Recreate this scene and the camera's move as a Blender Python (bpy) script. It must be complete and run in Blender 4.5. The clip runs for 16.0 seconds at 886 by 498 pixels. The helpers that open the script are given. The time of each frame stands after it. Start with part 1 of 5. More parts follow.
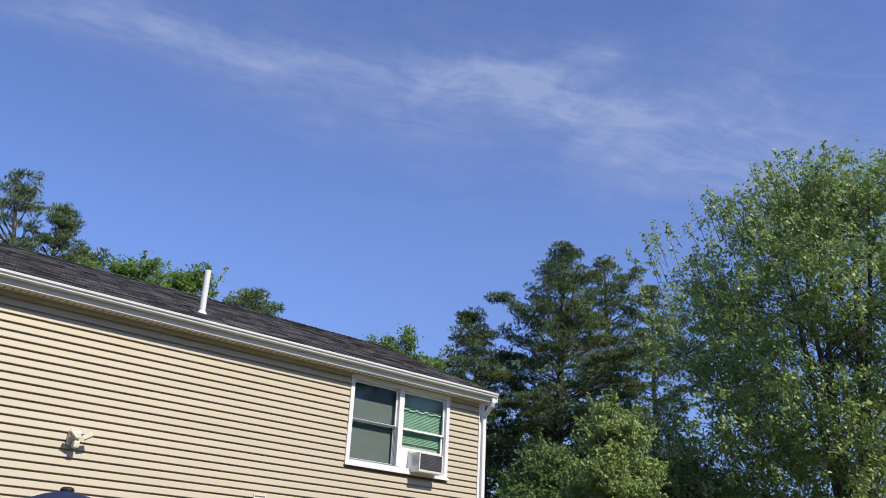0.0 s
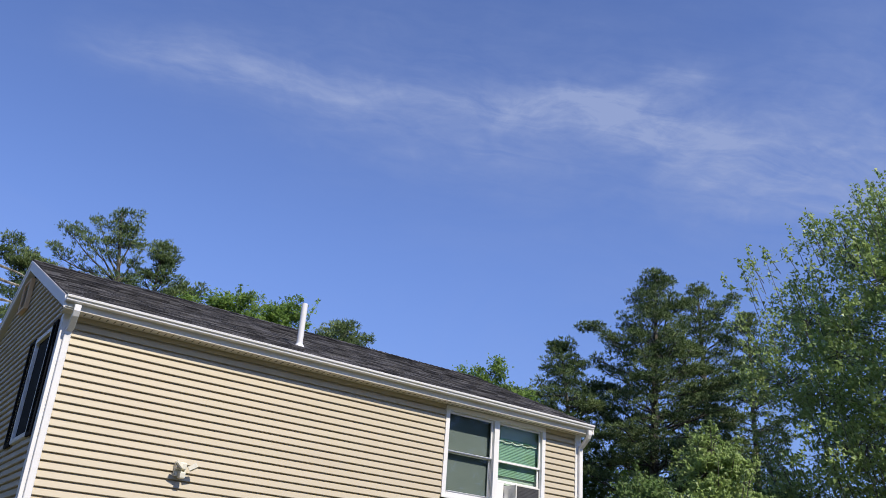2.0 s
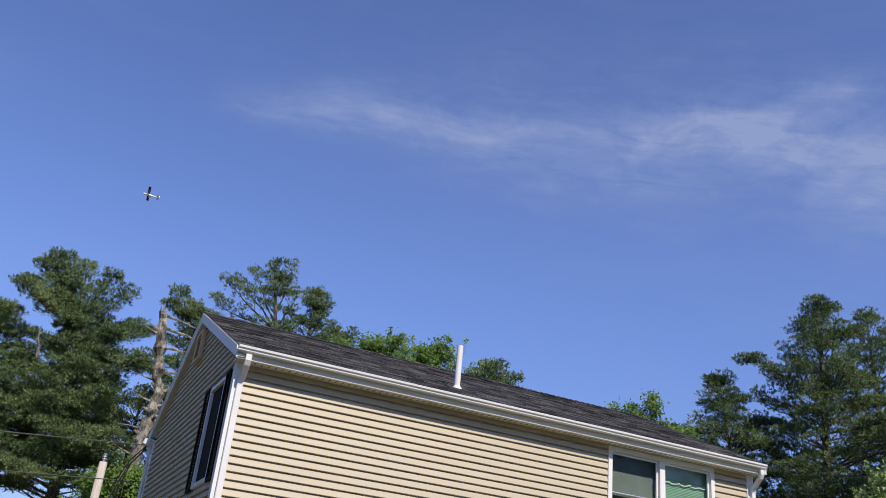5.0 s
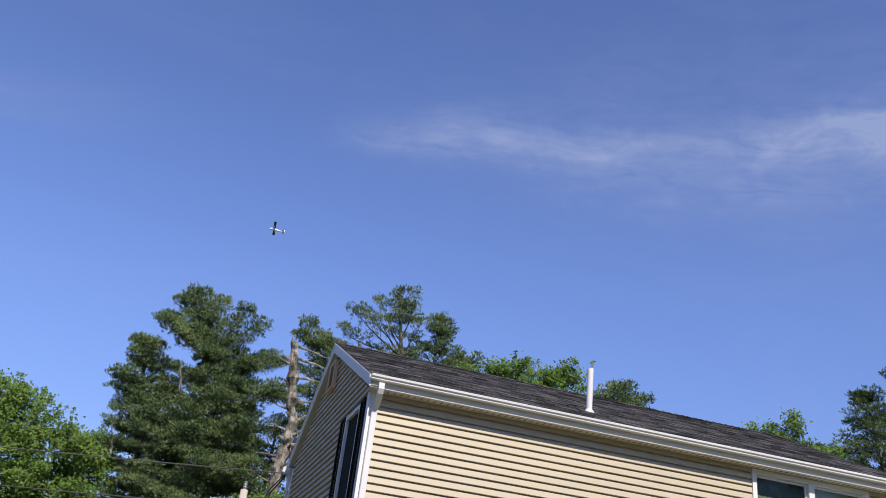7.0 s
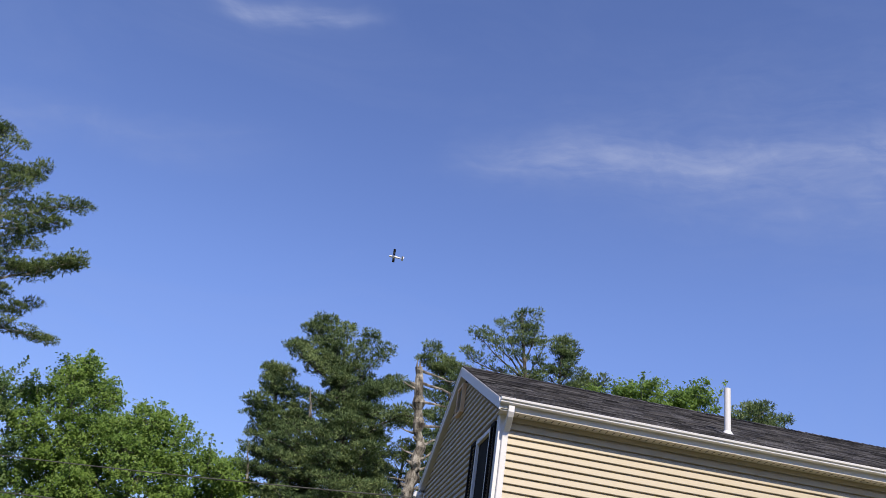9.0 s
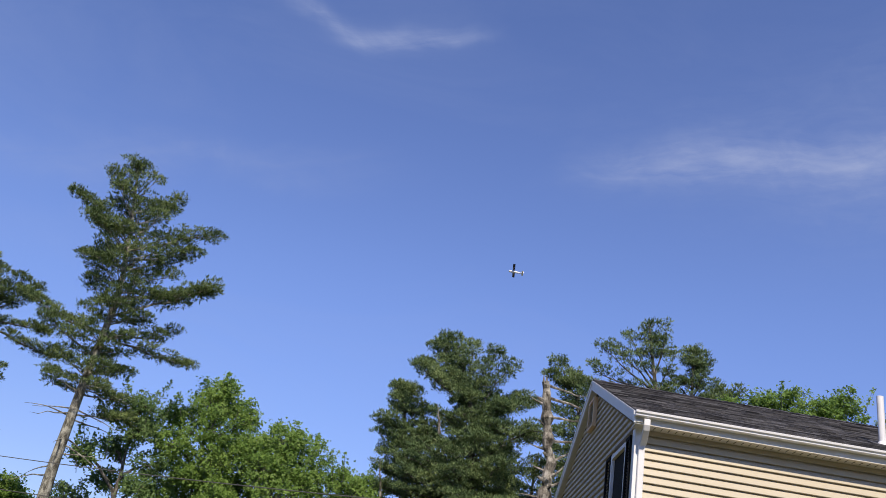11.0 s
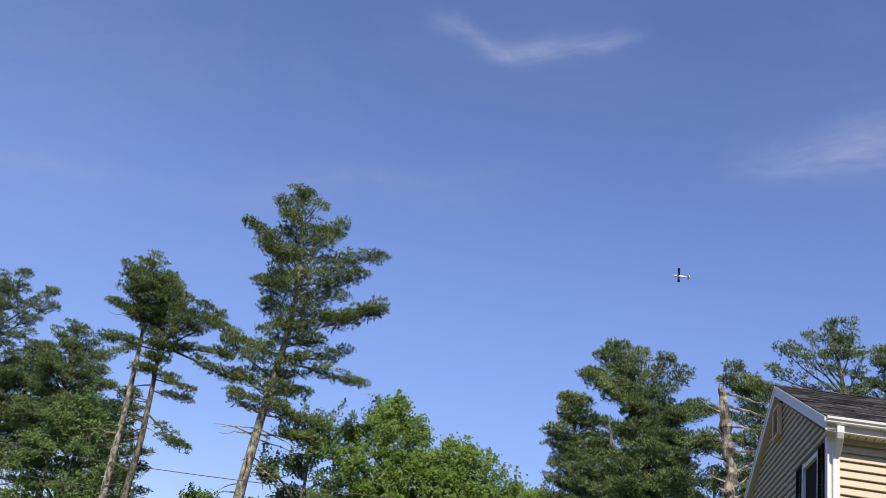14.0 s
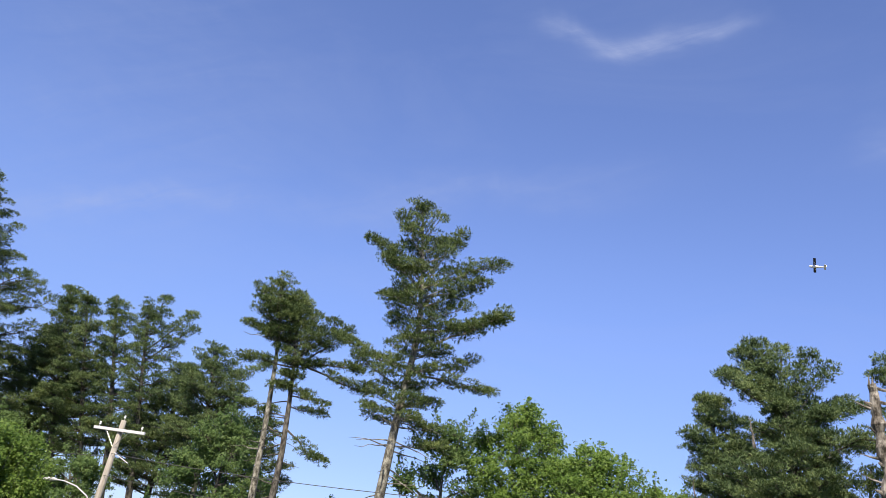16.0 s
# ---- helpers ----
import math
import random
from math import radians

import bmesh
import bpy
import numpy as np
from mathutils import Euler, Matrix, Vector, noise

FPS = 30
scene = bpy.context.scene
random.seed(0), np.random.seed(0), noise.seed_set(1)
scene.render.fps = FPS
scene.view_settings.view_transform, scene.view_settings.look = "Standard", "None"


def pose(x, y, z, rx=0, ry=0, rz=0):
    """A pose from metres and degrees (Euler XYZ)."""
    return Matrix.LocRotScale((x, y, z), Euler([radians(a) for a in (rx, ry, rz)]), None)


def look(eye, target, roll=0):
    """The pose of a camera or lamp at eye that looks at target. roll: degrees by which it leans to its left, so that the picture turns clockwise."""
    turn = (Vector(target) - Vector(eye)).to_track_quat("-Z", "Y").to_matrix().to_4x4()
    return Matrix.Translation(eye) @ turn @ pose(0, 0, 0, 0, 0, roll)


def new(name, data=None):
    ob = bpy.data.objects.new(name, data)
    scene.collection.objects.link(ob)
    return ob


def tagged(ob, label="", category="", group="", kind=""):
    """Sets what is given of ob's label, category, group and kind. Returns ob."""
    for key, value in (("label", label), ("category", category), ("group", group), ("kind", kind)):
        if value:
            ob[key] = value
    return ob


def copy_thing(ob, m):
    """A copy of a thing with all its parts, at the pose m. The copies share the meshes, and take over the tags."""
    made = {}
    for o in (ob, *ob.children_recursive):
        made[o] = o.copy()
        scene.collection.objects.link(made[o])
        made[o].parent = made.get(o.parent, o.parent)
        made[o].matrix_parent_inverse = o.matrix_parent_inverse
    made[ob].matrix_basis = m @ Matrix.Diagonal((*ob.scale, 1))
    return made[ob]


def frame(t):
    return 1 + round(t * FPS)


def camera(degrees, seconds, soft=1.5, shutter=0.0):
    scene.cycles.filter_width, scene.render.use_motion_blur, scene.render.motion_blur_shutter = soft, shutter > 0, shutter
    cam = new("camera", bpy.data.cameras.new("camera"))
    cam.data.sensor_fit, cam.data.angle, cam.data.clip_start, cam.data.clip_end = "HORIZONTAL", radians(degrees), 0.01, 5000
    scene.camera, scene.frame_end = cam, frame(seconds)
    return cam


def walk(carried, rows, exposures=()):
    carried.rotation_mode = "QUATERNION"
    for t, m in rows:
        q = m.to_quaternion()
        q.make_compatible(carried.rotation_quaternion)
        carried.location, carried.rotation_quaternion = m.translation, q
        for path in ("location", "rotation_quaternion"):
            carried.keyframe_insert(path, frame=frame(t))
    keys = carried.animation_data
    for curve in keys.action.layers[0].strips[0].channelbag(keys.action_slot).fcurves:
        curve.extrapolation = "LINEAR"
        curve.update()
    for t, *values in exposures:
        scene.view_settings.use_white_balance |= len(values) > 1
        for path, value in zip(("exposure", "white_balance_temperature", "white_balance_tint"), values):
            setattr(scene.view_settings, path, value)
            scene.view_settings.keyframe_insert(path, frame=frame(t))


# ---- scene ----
cam = camera(53.8, 16.0, soft=0.75)
PATH = [
    (0, (-1.987, -11.438, 1.645), (-0.785, -10.023, 2.39), 2.9),
    (0.5, (-1.995, -11.42, 1.64), (-0.836, -9.976, 2.396), 3.4),
    (1, (-2.039, -11.433, 1.64), (-0.924, -9.961, 2.409), 3.8),
    (1.5, (-2.03, -11.373, 1.656), (-0.958, -9.878, 2.44), 4.1),
    (2, (-2.073, -11.377, 1.664), (-1.043, -9.858, 2.459), 4.3),
    (2.5, (-2.086, -11.358, 1.675), (-1.1, -9.813, 2.476), 4.7),
    (3, (-2.112, -11.343, 1.674), (-1.175, -9.772, 2.482), 4.9),
    (5.5, (-2.264, -11.289, 1.7), (-1.59, -9.609, 2.553), 6.2),
    (6, (-2.298, -11.301, 1.695), (-1.69, -9.599, 2.551), 6.5),
    (6.5, (-2.322, -11.314, 1.691), (-1.78, -9.592, 2.55), 6.7),
    (7, (-2.323, -11.285, 1.704), (-1.852, -9.545, 2.569), 7.1),
    (7.5, (-2.342, -11.275, 1.7), (-1.943, -9.519, 2.57), 7.8),
    (8, (-2.367, -11.252, 1.693), (-2.042, -9.482, 2.566), 8.5),
    (8.5, (-2.384, -11.239, 1.69), (-2.124, -9.458, 2.563), 8.8),
    (9, (-2.403, -11.233, 1.691), (-2.202, -9.448, 2.57), 8.9),
    (9.5, (-2.413, -11.206, 1.689), (-2.285, -9.415, 2.57), 9.2),
    (10, (-2.432, -11.209, 1.69), (-2.378, -9.415, 2.574), 9.6),
    (12.5, (-2.534, -11.167, 1.67), (-2.766, -9.37, 2.518), 11.3),
    (13, (-2.552, -11.168, 1.669), (-2.834, -9.379, 2.517), 11.8),
    (13.5, (-2.553, -11.136, 1.678), (-2.89, -9.353, 2.517), 11.8),
    (14, (-2.511, -11.116, 1.705), (-2.943, -9.35, 2.538), 11.7),
    (14.5, (-2.455, -11.087, 1.726), (-2.978, -9.345, 2.557), 11.5),
    (15, (-2.427, -11.063, 1.721), (-3.022, -9.337, 2.54), 11.6),
    (15.5, (-2.515, -11.096, 1.744), (-3.163, -9.384, 2.55), 11.6),
    (16, (-2.571, -11.114, 1.748), (-3.266, -9.417, 2.544), 11.8),
]
EXPOSURES = [(0.0, 0.0, 6500, 10), (2.5, -0.04, 6510, 11), (5.5, -0.12, 6550, 12), (6.5, -0.13, 6570, 12), (7.0, -0.02, 6600, 12), (9.0, 0.0, 6720, 13), (10.0, 0.02, 6780, 13), (12.5, -0.02, 6850, 13), (13.5, 0.05, 6950, 12), (14.5, 0.12, 7100, 11), (15.2, 0.30, 7100, 11), (16.0, 0.32, 7050, 12)]
walk(cam, [(t, look(eye, target, roll)) for t, eye, target, roll in PATH], EXPOSURES)

# ---- light ----
SUN_UP, SUN_SIDE = radians(45.0), radians(5.0)
to_sun = Vector((math.sin(SUN_SIDE) * math.cos(SUN_UP), -math.cos(SUN_SIDE) * math.cos(SUN_UP), math.sin(SUN_UP)))
sun = new("sun", bpy.data.lights.new("sun", "SUN"))
sun.data.energy, sun.data.angle, sun.data.color = 4.9, radians(0.53), (1.0, 0.91, 0.76)
sun.matrix_world = look(to_sun * 60, (0, 0, 0))


def sky_world():
    """A clear blue sky with a few cirrus streaks."""
    w = bpy.data.worlds.new("sky")
    scene.world = w
    w.use_nodes = True
    nt = w.node_tree
    nt.nodes.clear()
    N, L = nt.nodes.new, nt.links.new
    sky = N("ShaderNodeTexSky")
    sky.sky_type, sky.sun_disc = "NISHITA", False
    sky.sun_elevation, sky.sun_rotation = SUN_UP, math.pi - SUN_SIDE
    sky.air_density, sky.dust_density, sky.ozone_density = 0.9, 0.0, 2.2
    tc = N("ShaderNodeTexCoord")

    def m(op, a, b=None, c=None):
        n = N("ShaderNodeMath")
        n.operation = op
        for i, v in enumerate((a, b, c)):
            if v is None:
                continue
            if isinstance(v, (int, float)):
                n.inputs[i].default_value = v
            else:
                L(v, n.inputs[i])
        return n.outputs[0]

    def dot(vec):
        n = N("ShaderNodeVectorMath")
        n.operation = "DOT_PRODUCT"
        L(tc.outputs["Generated"], n.inputs[0])
        n.inputs[1].default_value = vec
        return n.outputs["Value"]

    def noise_at(scale, detail, stretch, turn=0.0, warp=0.0):
        mp = N("ShaderNodeMapping")
        mp.inputs["Scale"].default_value = stretch
        mp.inputs["Rotation"].default_value = (0, 0, turn)
        L(tc.outputs["Generated"], mp.inputs["Vector"])
        n = N("ShaderNodeTexNoise")
        n.inputs["Scale"].default_value, n.inputs["Detail"].default_value = scale, detail
        n.inputs["Roughness"].default_value, n.inputs["Distortion"].default_value = 0.6, warp
        L(mp.outputs[0], n.inputs["Vector"])
        return n.outputs["Fac"]

    wob = m("SUBTRACT", noise_at(5.0, 4, (1, 1, 1), 0, 0.6), 0.5)
    fine = noise_at(9.0, 6, (1.0, 1.0, 3.0), 0, 1.4)
    grain_a, grain_b = Vector((0.30, 0.77, 0.56)).normalized(), Vector((0.70, 0.50, 0.50)).normalized()
    grain_n = grain_a.cross(grain_b).normalized()
    grain_t = grain_n.cross((grain_a + grain_b).normalized()).normalized()
    comb = N("ShaderNodeCombineXYZ")
    L(m("MULTIPLY", dot(grain_t), 7.0), comb.inputs[0])
    L(m("MULTIPLY", m("ADD", dot(grain_n), m("MULTIPLY", wob, 0.05)), 42.0), comb.inputs[1])
    fib = N("ShaderNodeTexNoise")
    fib.inputs["Scale"].default_value, fib.inputs["Detail"].default_value = 1.0, 7
    fib.inputs["Roughness"].default_value, fib.inputs["Distortion"].default_value = 0.62, 0.9
    L(comb.outputs[0], fib.inputs["Vector"])
    fine = m("ADD", m("MULTIPLY", fine, 0.4), m("MULTIPLY", fib.outputs["Fac"], 0.6))
    puff = noise_at(17.0, 6, (1, 1, 1.6), 0, 1.5)
    total = None
    for a, b, width, strength in CIRRUS:
        a, b = Vector(a).normalized(), Vector(b).normalized()
        n = a.cross(b).normalized()
        mid = (a + b).normalized()
        tang = n.cross(mid).normalized()
        half = math.acos(max(-1, min(1, a.dot(b)))) / 2
        off = m("ADD", dot(n), m("MULTIPLY", wob, 0.09))
        across = m("POWER", 2.718, m("MULTIPLY", m("POWER", m("DIVIDE", off, width), 2.0), -1.0))
        along = m("POWER", 2.718, m("MULTIPLY", m("POWER", m("DIVIDE", m("ABSOLUTE", dot(tang)), half * 1.15), 4.0), -1.0))
        front = m("GREATER_THAN", dot(mid), 0.0)
        k = m("MULTIPLY", m("MULTIPLY", m("MULTIPLY", across, along), front), strength)
        total = k if total is None else m("ADD", total, k)
    tex = m("MULTIPLY", m("SUBTRACT", fine, 0.26), 2.1)
    tex = m("MULTIPLY", tex, m("ADD", m("MULTIPLY", puff, 1.1), 0.35))
    mask = m("MULTIPLY", total, m("MAXIMUM", tex, 0.0))
    veil = m("MULTIPLY", m("MAXIMUM", m("SUBTRACT", noise_at(2.6, 6, (1, 1, 3.0), 0.4, 0.8), 0.5), 0.0), 0.35)
    mask = m("MINIMUM", m("ADD", mask, veil), 0.75)
    tint = N("ShaderNodeMix")
    tint.data_type, tint.blend_type = "RGBA", "MULTIPLY"
    tint.inputs[0].default_value = 1.0
    low = N("ShaderNodeMapRange")
    low.interpolation_type = "SMOOTHSTEP"
    for k, v in (("From Min", 0.0), ("From Max", 0.42), ("To Min", 0.6), ("To Max", 1.0)):
        low.inputs[k].default_value = v
    L(dot((0, 0, 1)), low.inputs["Value"])
    dim = N("ShaderNodeVectorMath")
    dim.operation = "SCALE"
    L(sky.outputs[0], dim.inputs[0])
    L(low.outputs[0], dim.inputs["Scale"])
    L(dim.outputs[0], tint.inputs[6])
    tint.inputs[7].default_value = SKY_TINT
    mix = N("ShaderNodeMix")
    mix.data_type = "RGBA"
    L(mask, mix.inputs[0])
    L(tint.outputs[2], mix.inputs[6])
    mix.inputs[7].default_value = CLOUD
    bg = N("ShaderNodeBackground")
    bg.inputs["Strength"].default_value = 0.1
    L(mix.outputs[2], bg.inputs["Color"])
    out = N("ShaderNodeOutputWorld")
    L(bg.outputs[0], out.inputs["Surface"])


SKY_TINT = (1.37, 1.43, 1.94, 1)
CLOUD = (3.5, 4.3, 6.8, 1)
CIRRUS = [
    ((0.291, 0.784, 0.548), (0.534, 0.648, 0.543), 0.018, 0.32),
    ((0.510, 0.660, 0.552), (0.645, 0.561, 0.518), 0.024, 1.0),
    ((0.592, 0.598, 0.539), (0.717, 0.509, 0.476), 0.036, 0.85),
    ((0.614, 0.567, 0.550), (0.668, 0.491, 0.559), 0.016, 0.55),
    ((0.690, 0.534, 0.489), (0.817, 0.396, 0.419), 0.046, 0.55),
    ((0.125, 0.844, 0.521), (0.377, 0.751, 0.542), 0.020, 0.30),
    ((0.107, 0.842, 0.528), (0.260, 0.800, 0.535), 0.024, 0.28),
    ((0.200, 0.800, 0.535), (0.600, 0.630, 0.495), 0.045, 0.30),
    ((0.300, 0.770, 0.560), (0.860, 0.330, 0.420), 0.110, 0.28),
    ((0.720, 0.440, 0.520), (0.850, 0.270, 0.450), 0.090, 0.40),
    ((-0.715, 0.523, 0.463), (-0.520, 0.720, 0.450), 0.170, 0.17),
    ((-0.236, 0.738, 0.632), (-0.165, 0.771, 0.617), 0.010, 0.60),
    ((-0.175, 0.770, 0.615), (-0.040, 0.770, 0.637), 0.011, 0.80),
    ((-0.770, 0.580, 0.304), (-0.570, 0.725, 0.376), 0.013, 0.35),
    ((-0.510, 0.760, 0.400), (-0.160, 0.853, 0.492), 0.018, 0.26),
]
sky_world()


# ---- materials ----
def surface(name, colors, rough=0.6, scale=6.0, fine=80.0, bump=0.1, metal=0.0, spec=0.5, stretch=(1, 1, 1), island=0.0, through_light=0.0, piece=0.0, contrast=1.0):
    """A surface with colour varying at two scales and a fine relief, in metres of the world."""
    mat = bpy.data.materials.new(name)
    mat.use_nodes = True
    nt = mat.node_tree
    N, L = nt.nodes.new, nt.links.new
    p = nt.nodes["Principled BSDF"]
    p.inputs["Roughness"].default_value, p.inputs["Metallic"].default_value = rough, metal
    p.inputs["Specular IOR Level"].default_value = spec
    geo = N("ShaderNodeNewGeometry")
    mp = N("ShaderNodeMapping")
    mp.inputs["Scale"].default_value = stretch
    L(geo.outputs["Position"], mp.inputs["Vector"])
    big, small = N("ShaderNodeTexNoise"), N("ShaderNodeTexNoise")
    for n, s, d in ((big, scale, 4), (small, fine, 3)):
        n.inputs["Scale"].default_value, n.inputs["Detail"].default_value = s, d
        L(mp.outputs[0], n.inputs["Vector"])
    mixer = N("ShaderNodeMath")
    mixer.operation = "MULTIPLY_ADD"
    L(small.outputs["Fac"], mixer.inputs[0])
    mixer.inputs[1].default_value = 0.45
    half = N("ShaderNodeMath")
    half.operation = "MULTIPLY_ADD"
    L(big.outputs["Fac"], half.inputs[0])
    half.inputs[1].default_value, half.inputs[2].default_value = 0.9, -0.17
    L(half.outputs[0], mixer.inputs[2])
    value = mixer.outputs[0]
    for amount, node, socket in ((island, geo, "Random Per Island"), (piece, N("ShaderNodeObjectInfo") if piece else None, "Random")):
        if amount:
            add = N("ShaderNodeMath")
            add.operation = "MULTIPLY_ADD"
            L(node.outputs[socket], add.inputs[0])
            add.inputs[1].default_value = amount
            sub = N("ShaderNodeMath")
            sub.operation = "SUBTRACT"
            L(value, sub.inputs[0])
            sub.inputs[1].default_value = amount / 2
            L(sub.outputs[0], add.inputs[2])
            value = add.outputs[0]
    ramp = N("ShaderNodeValToRGB")
    els = ramp.color_ramp.elements
    while len(els) < len(colors):
        els.new(0.5)
    for i, c in enumerate(colors):
        els[i].position = 0.5 + (0.6 * i / max(1, len(colors) - 1) - 0.3) / contrast
        els[i].color = (*c, 1)
    L(value, ramp.inputs[0])
    L(ramp.outputs[0], p.inputs["Base Color"])
    if bump:
        b = N("ShaderNodeBump")
        b.inputs["Strength"].default_value, b.inputs["Distance"].default_value = bump, 0.01
        L(small.outputs["Fac"], b.inputs["Height"])
        L(b.outputs[0], p.inputs["Normal"])
    if through_light:
        tr = N("ShaderNodeBsdfTranslucent")
        L(ramp.outputs[0], tr.inputs["Color"])
        mx = N("ShaderNodeMixShader")
        mx.inputs[0].default_value = through_light
        L(p.outputs[0], mx.inputs[1])
        L(tr.outputs[0], mx.inputs[2])
        L(mx.outputs[0], nt.nodes["Material Output"].inputs["Surface"])
    return mat


def glass_pane(name, tone, rough=0.02):
    mat = bpy.data.materials.new(name)
    mat.use_nodes = True
    nt = mat.node_tree
    N, L = nt.nodes.new, nt.links.new
    nt.nodes.clear()
    clear = N("ShaderNodeBsdfTransparent")
    clear.inputs["Color"].default_value = (*tone, 1)
    gloss = N("ShaderNodeBsdfGlossy")
    gloss.inputs["Roughness"].default_value = rough
    fr = N("ShaderNodeFresnel")
    fr.inputs["IOR"].default_value = 1.52
    mx = N("ShaderNodeMixShader")
    L(fr.outputs[0], mx.inputs[0])
    L(clear.outputs[0], mx.inputs[1])
    L(gloss.outputs[0], mx.inputs[2])
    out = N("ShaderNodeOutputMaterial")
    L(mx.outputs[0], out.inputs["Surface"])
    return mat


M_SIDING = surface("tan_vinyl", [(0.465, 0.408, 0.302), (0.50, 0.44, 0.328), (0.53, 0.467, 0.35)], 0.5, 1.2, 60, 0.06, stretch=(0.5, 0.5, 3.0), piece=0.12)
M_WHITE = surface("white_vinyl", [(0.74, 0.75, 0.76), (0.80, 0.80, 0.80), (0.83, 0.83, 0.82)], 0.4, 2.0, 50, 0.03)
M_GUTTER = surface("white_aluminium", [(0.70, 0.71, 0.71), (0.79, 0.79, 0.79), (0.82, 0.82, 0.81)], 0.35, 1.5, 40, 0.03, stretch=(0.4, 2, 2))
M_SOFFIT = surface("cream_soffit", [(0.70, 0.67, 0.60), (0.77, 0.74, 0.67)], 0.55, 2.0, 60, 0.05)
M_SLOT = surface("soffit_slot_shadow", [(0.10, 0.09, 0.07), (0.16, 0.145, 0.12)], 0.8)
M_SHINGLE = surface("charcoal_shingle", [(0.022, 0.022, 0.025), (0.062, 0.061, 0.066), (0.13, 0.127, 0.132)], 0.9, 3.0, 120, 0.6, island=0.55, spec=0.2)
M_DECK = surface("roof_deck", [(0.03, 0.03, 0.03), (0.05, 0.05, 0.05)], 0.9)
M_SHEATH = surface("wall_sheathing", [(0.12, 0.1, 0.08), (0.2, 0.17, 0.13)], 0.9)
M_SHUTTER = surface("black_shutter", [(0.006, 0.006, 0.007), (0.01, 0.01, 0.011), (0.015, 0.015, 0.016)], 0.8, 3, 70, 0.08, spec=0.15)
M_SCREEN = surface("insect_screen", [(0.018, 0.02, 0.021), (0.03, 0.032, 0.034)], 0.8, 2.0, 300, 0.2, spec=0.08)
M_DARKROOM = surface("dim_room_wall", [(0.06, 0.06, 0.06), (0.09, 0.09, 0.09)], 0.9)
# grey blind; its teal tint paints in the pane's reflection
M_BLIND = surface("grey_blind_teal_reflection", [(0.11, 0.15, 0.145), (0.145, 0.19, 0.185)], 0.6, 4, 50, 0.02)
M_BLIND_G = surface("green_blind", [(0.16, 0.33, 0.22), (0.22, 0.42, 0.29)], 0.6, 4, 50, 0.02)
M_SHADE_G = surface("pale_green_shade", [(0.36, 0.47, 0.40), (0.42, 0.53, 0.46)], 0.7, 4, 50, 0.02)
M_GLASS = glass_pane("window_glass", (0.90, 0.93, 0.92))
M_GRILLE = surface("grey_ac_grille", [(0.045, 0.045, 0.05), (0.075, 0.075, 0.08)], 0.6, 6, 220, 0.5)
M_ACBODY = surface("aged_white_metal", [(0.55, 0.53, 0.46), (0.70, 0.69, 0.64), (0.76, 0.75, 0.71)], 0.45, 7, 60, 0.05)
M_PVC = surface("white_pvc", [(0.72, 0.72, 0.72), (0.82, 0.82, 0.82)], 0.35, 3, 50, 0.02)
M_FLOOD = surface("cream_plastic", [(0.62, 0.60, 0.50), (0.70, 0.68, 0.58)], 0.4, 5, 80, 0.03)
M_LENS = surface("frosted_lens", [(0.42, 0.43, 0.42), (0.5, 0.5, 0.5)], 0.25, 5, 80, 0.02)
M_NAVY = surface("navy_canvas", [(0.006, 0.011, 0.045), (0.009, 0.016, 0.06), (0.013, 0.022, 0.08)], 0.8, 4, 260, 0.2)
M_BLACK = surface("black_rubber", [(0.01, 0.01, 0.01), (0.02, 0.02, 0.02)], 0.5)
M_METAL = surface("grey_metal", [(0.35, 0.36, 0.37), (0.5, 0.5, 0.5)], 0.35, 4, 80, 0.05, metal=0.8)
M_CABLE = surface("grey_cable", [(0.08, 0.08, 0.075), (0.13, 0.13, 0.12)], 0.6, spec=0.2)
M_POLE = surface("weathered_pole", [(0.27, 0.235, 0.19), (0.40, 0.37, 0.31), (0.52, 0.49, 0.43)], 0.85, 4, 50, 0.4, stretch=(4, 4, 0.5))
M_POLE2 = surface("bleached_pole", [(0.36, 0.30, 0.24), (0.5, 0.44, 0.37), (0.6, 0.55, 0.48)], 0.85, 4, 50, 0.4, stretch=(4, 4, 0.5))
M_ARM = surface("white_crossarm", [(0.6, 0.6, 0.6), (0.75, 0.75, 0.75)], 0.6)
M_BARK = surface("pine_bark", [(0.035, 0.032, 0.027), (0.10, 0.093, 0.078), (0.23, 0.217, 0.185)], 0.9, 5, 26, 0.9, stretch=(2.2, 2.2, 0.8), spec=0.2, contrast=1.9)
M_BARK_PALE = surface("pale_pine_bark", [(0.055, 0.05, 0.04), (0.195, 0.187, 0.15), (0.41, 0.40, 0.33)], 0.9, 4, 20, 1.0, stretch=(2.0, 2.0, 1.0), spec=0.2, contrast=2.0)
M_BARK_DEAD = surface("dead_bark", [(0.045, 0.038, 0.03), (0.185, 0.167, 0.135), (0.40, 0.372, 0.31)], 0.9, 2.6, 13, 1.0, stretch=(2.2, 2.2, 1.1), spec=0.2, contrast=1.9)
M_NEEDLE = surface("pine_needles", [(0.042, 0.072, 0.026), (0.108, 0.16, 0.054), (0.215, 0.27, 0.095)], 0.55, 0.9, 3.0, 0, spec=0.18, island=0.3, through_light=0.16, contrast=1.3)
M_NEEDLE_D = surface("dense_pine_needles", [(0.046, 0.082, 0.034), (0.118, 0.176, 0.068), (0.23, 0.295, 0.115)], 0.55, 0.8, 3.0, 0, spec=0.18, island=0.3, through_light=0.16, contrast=1.3)
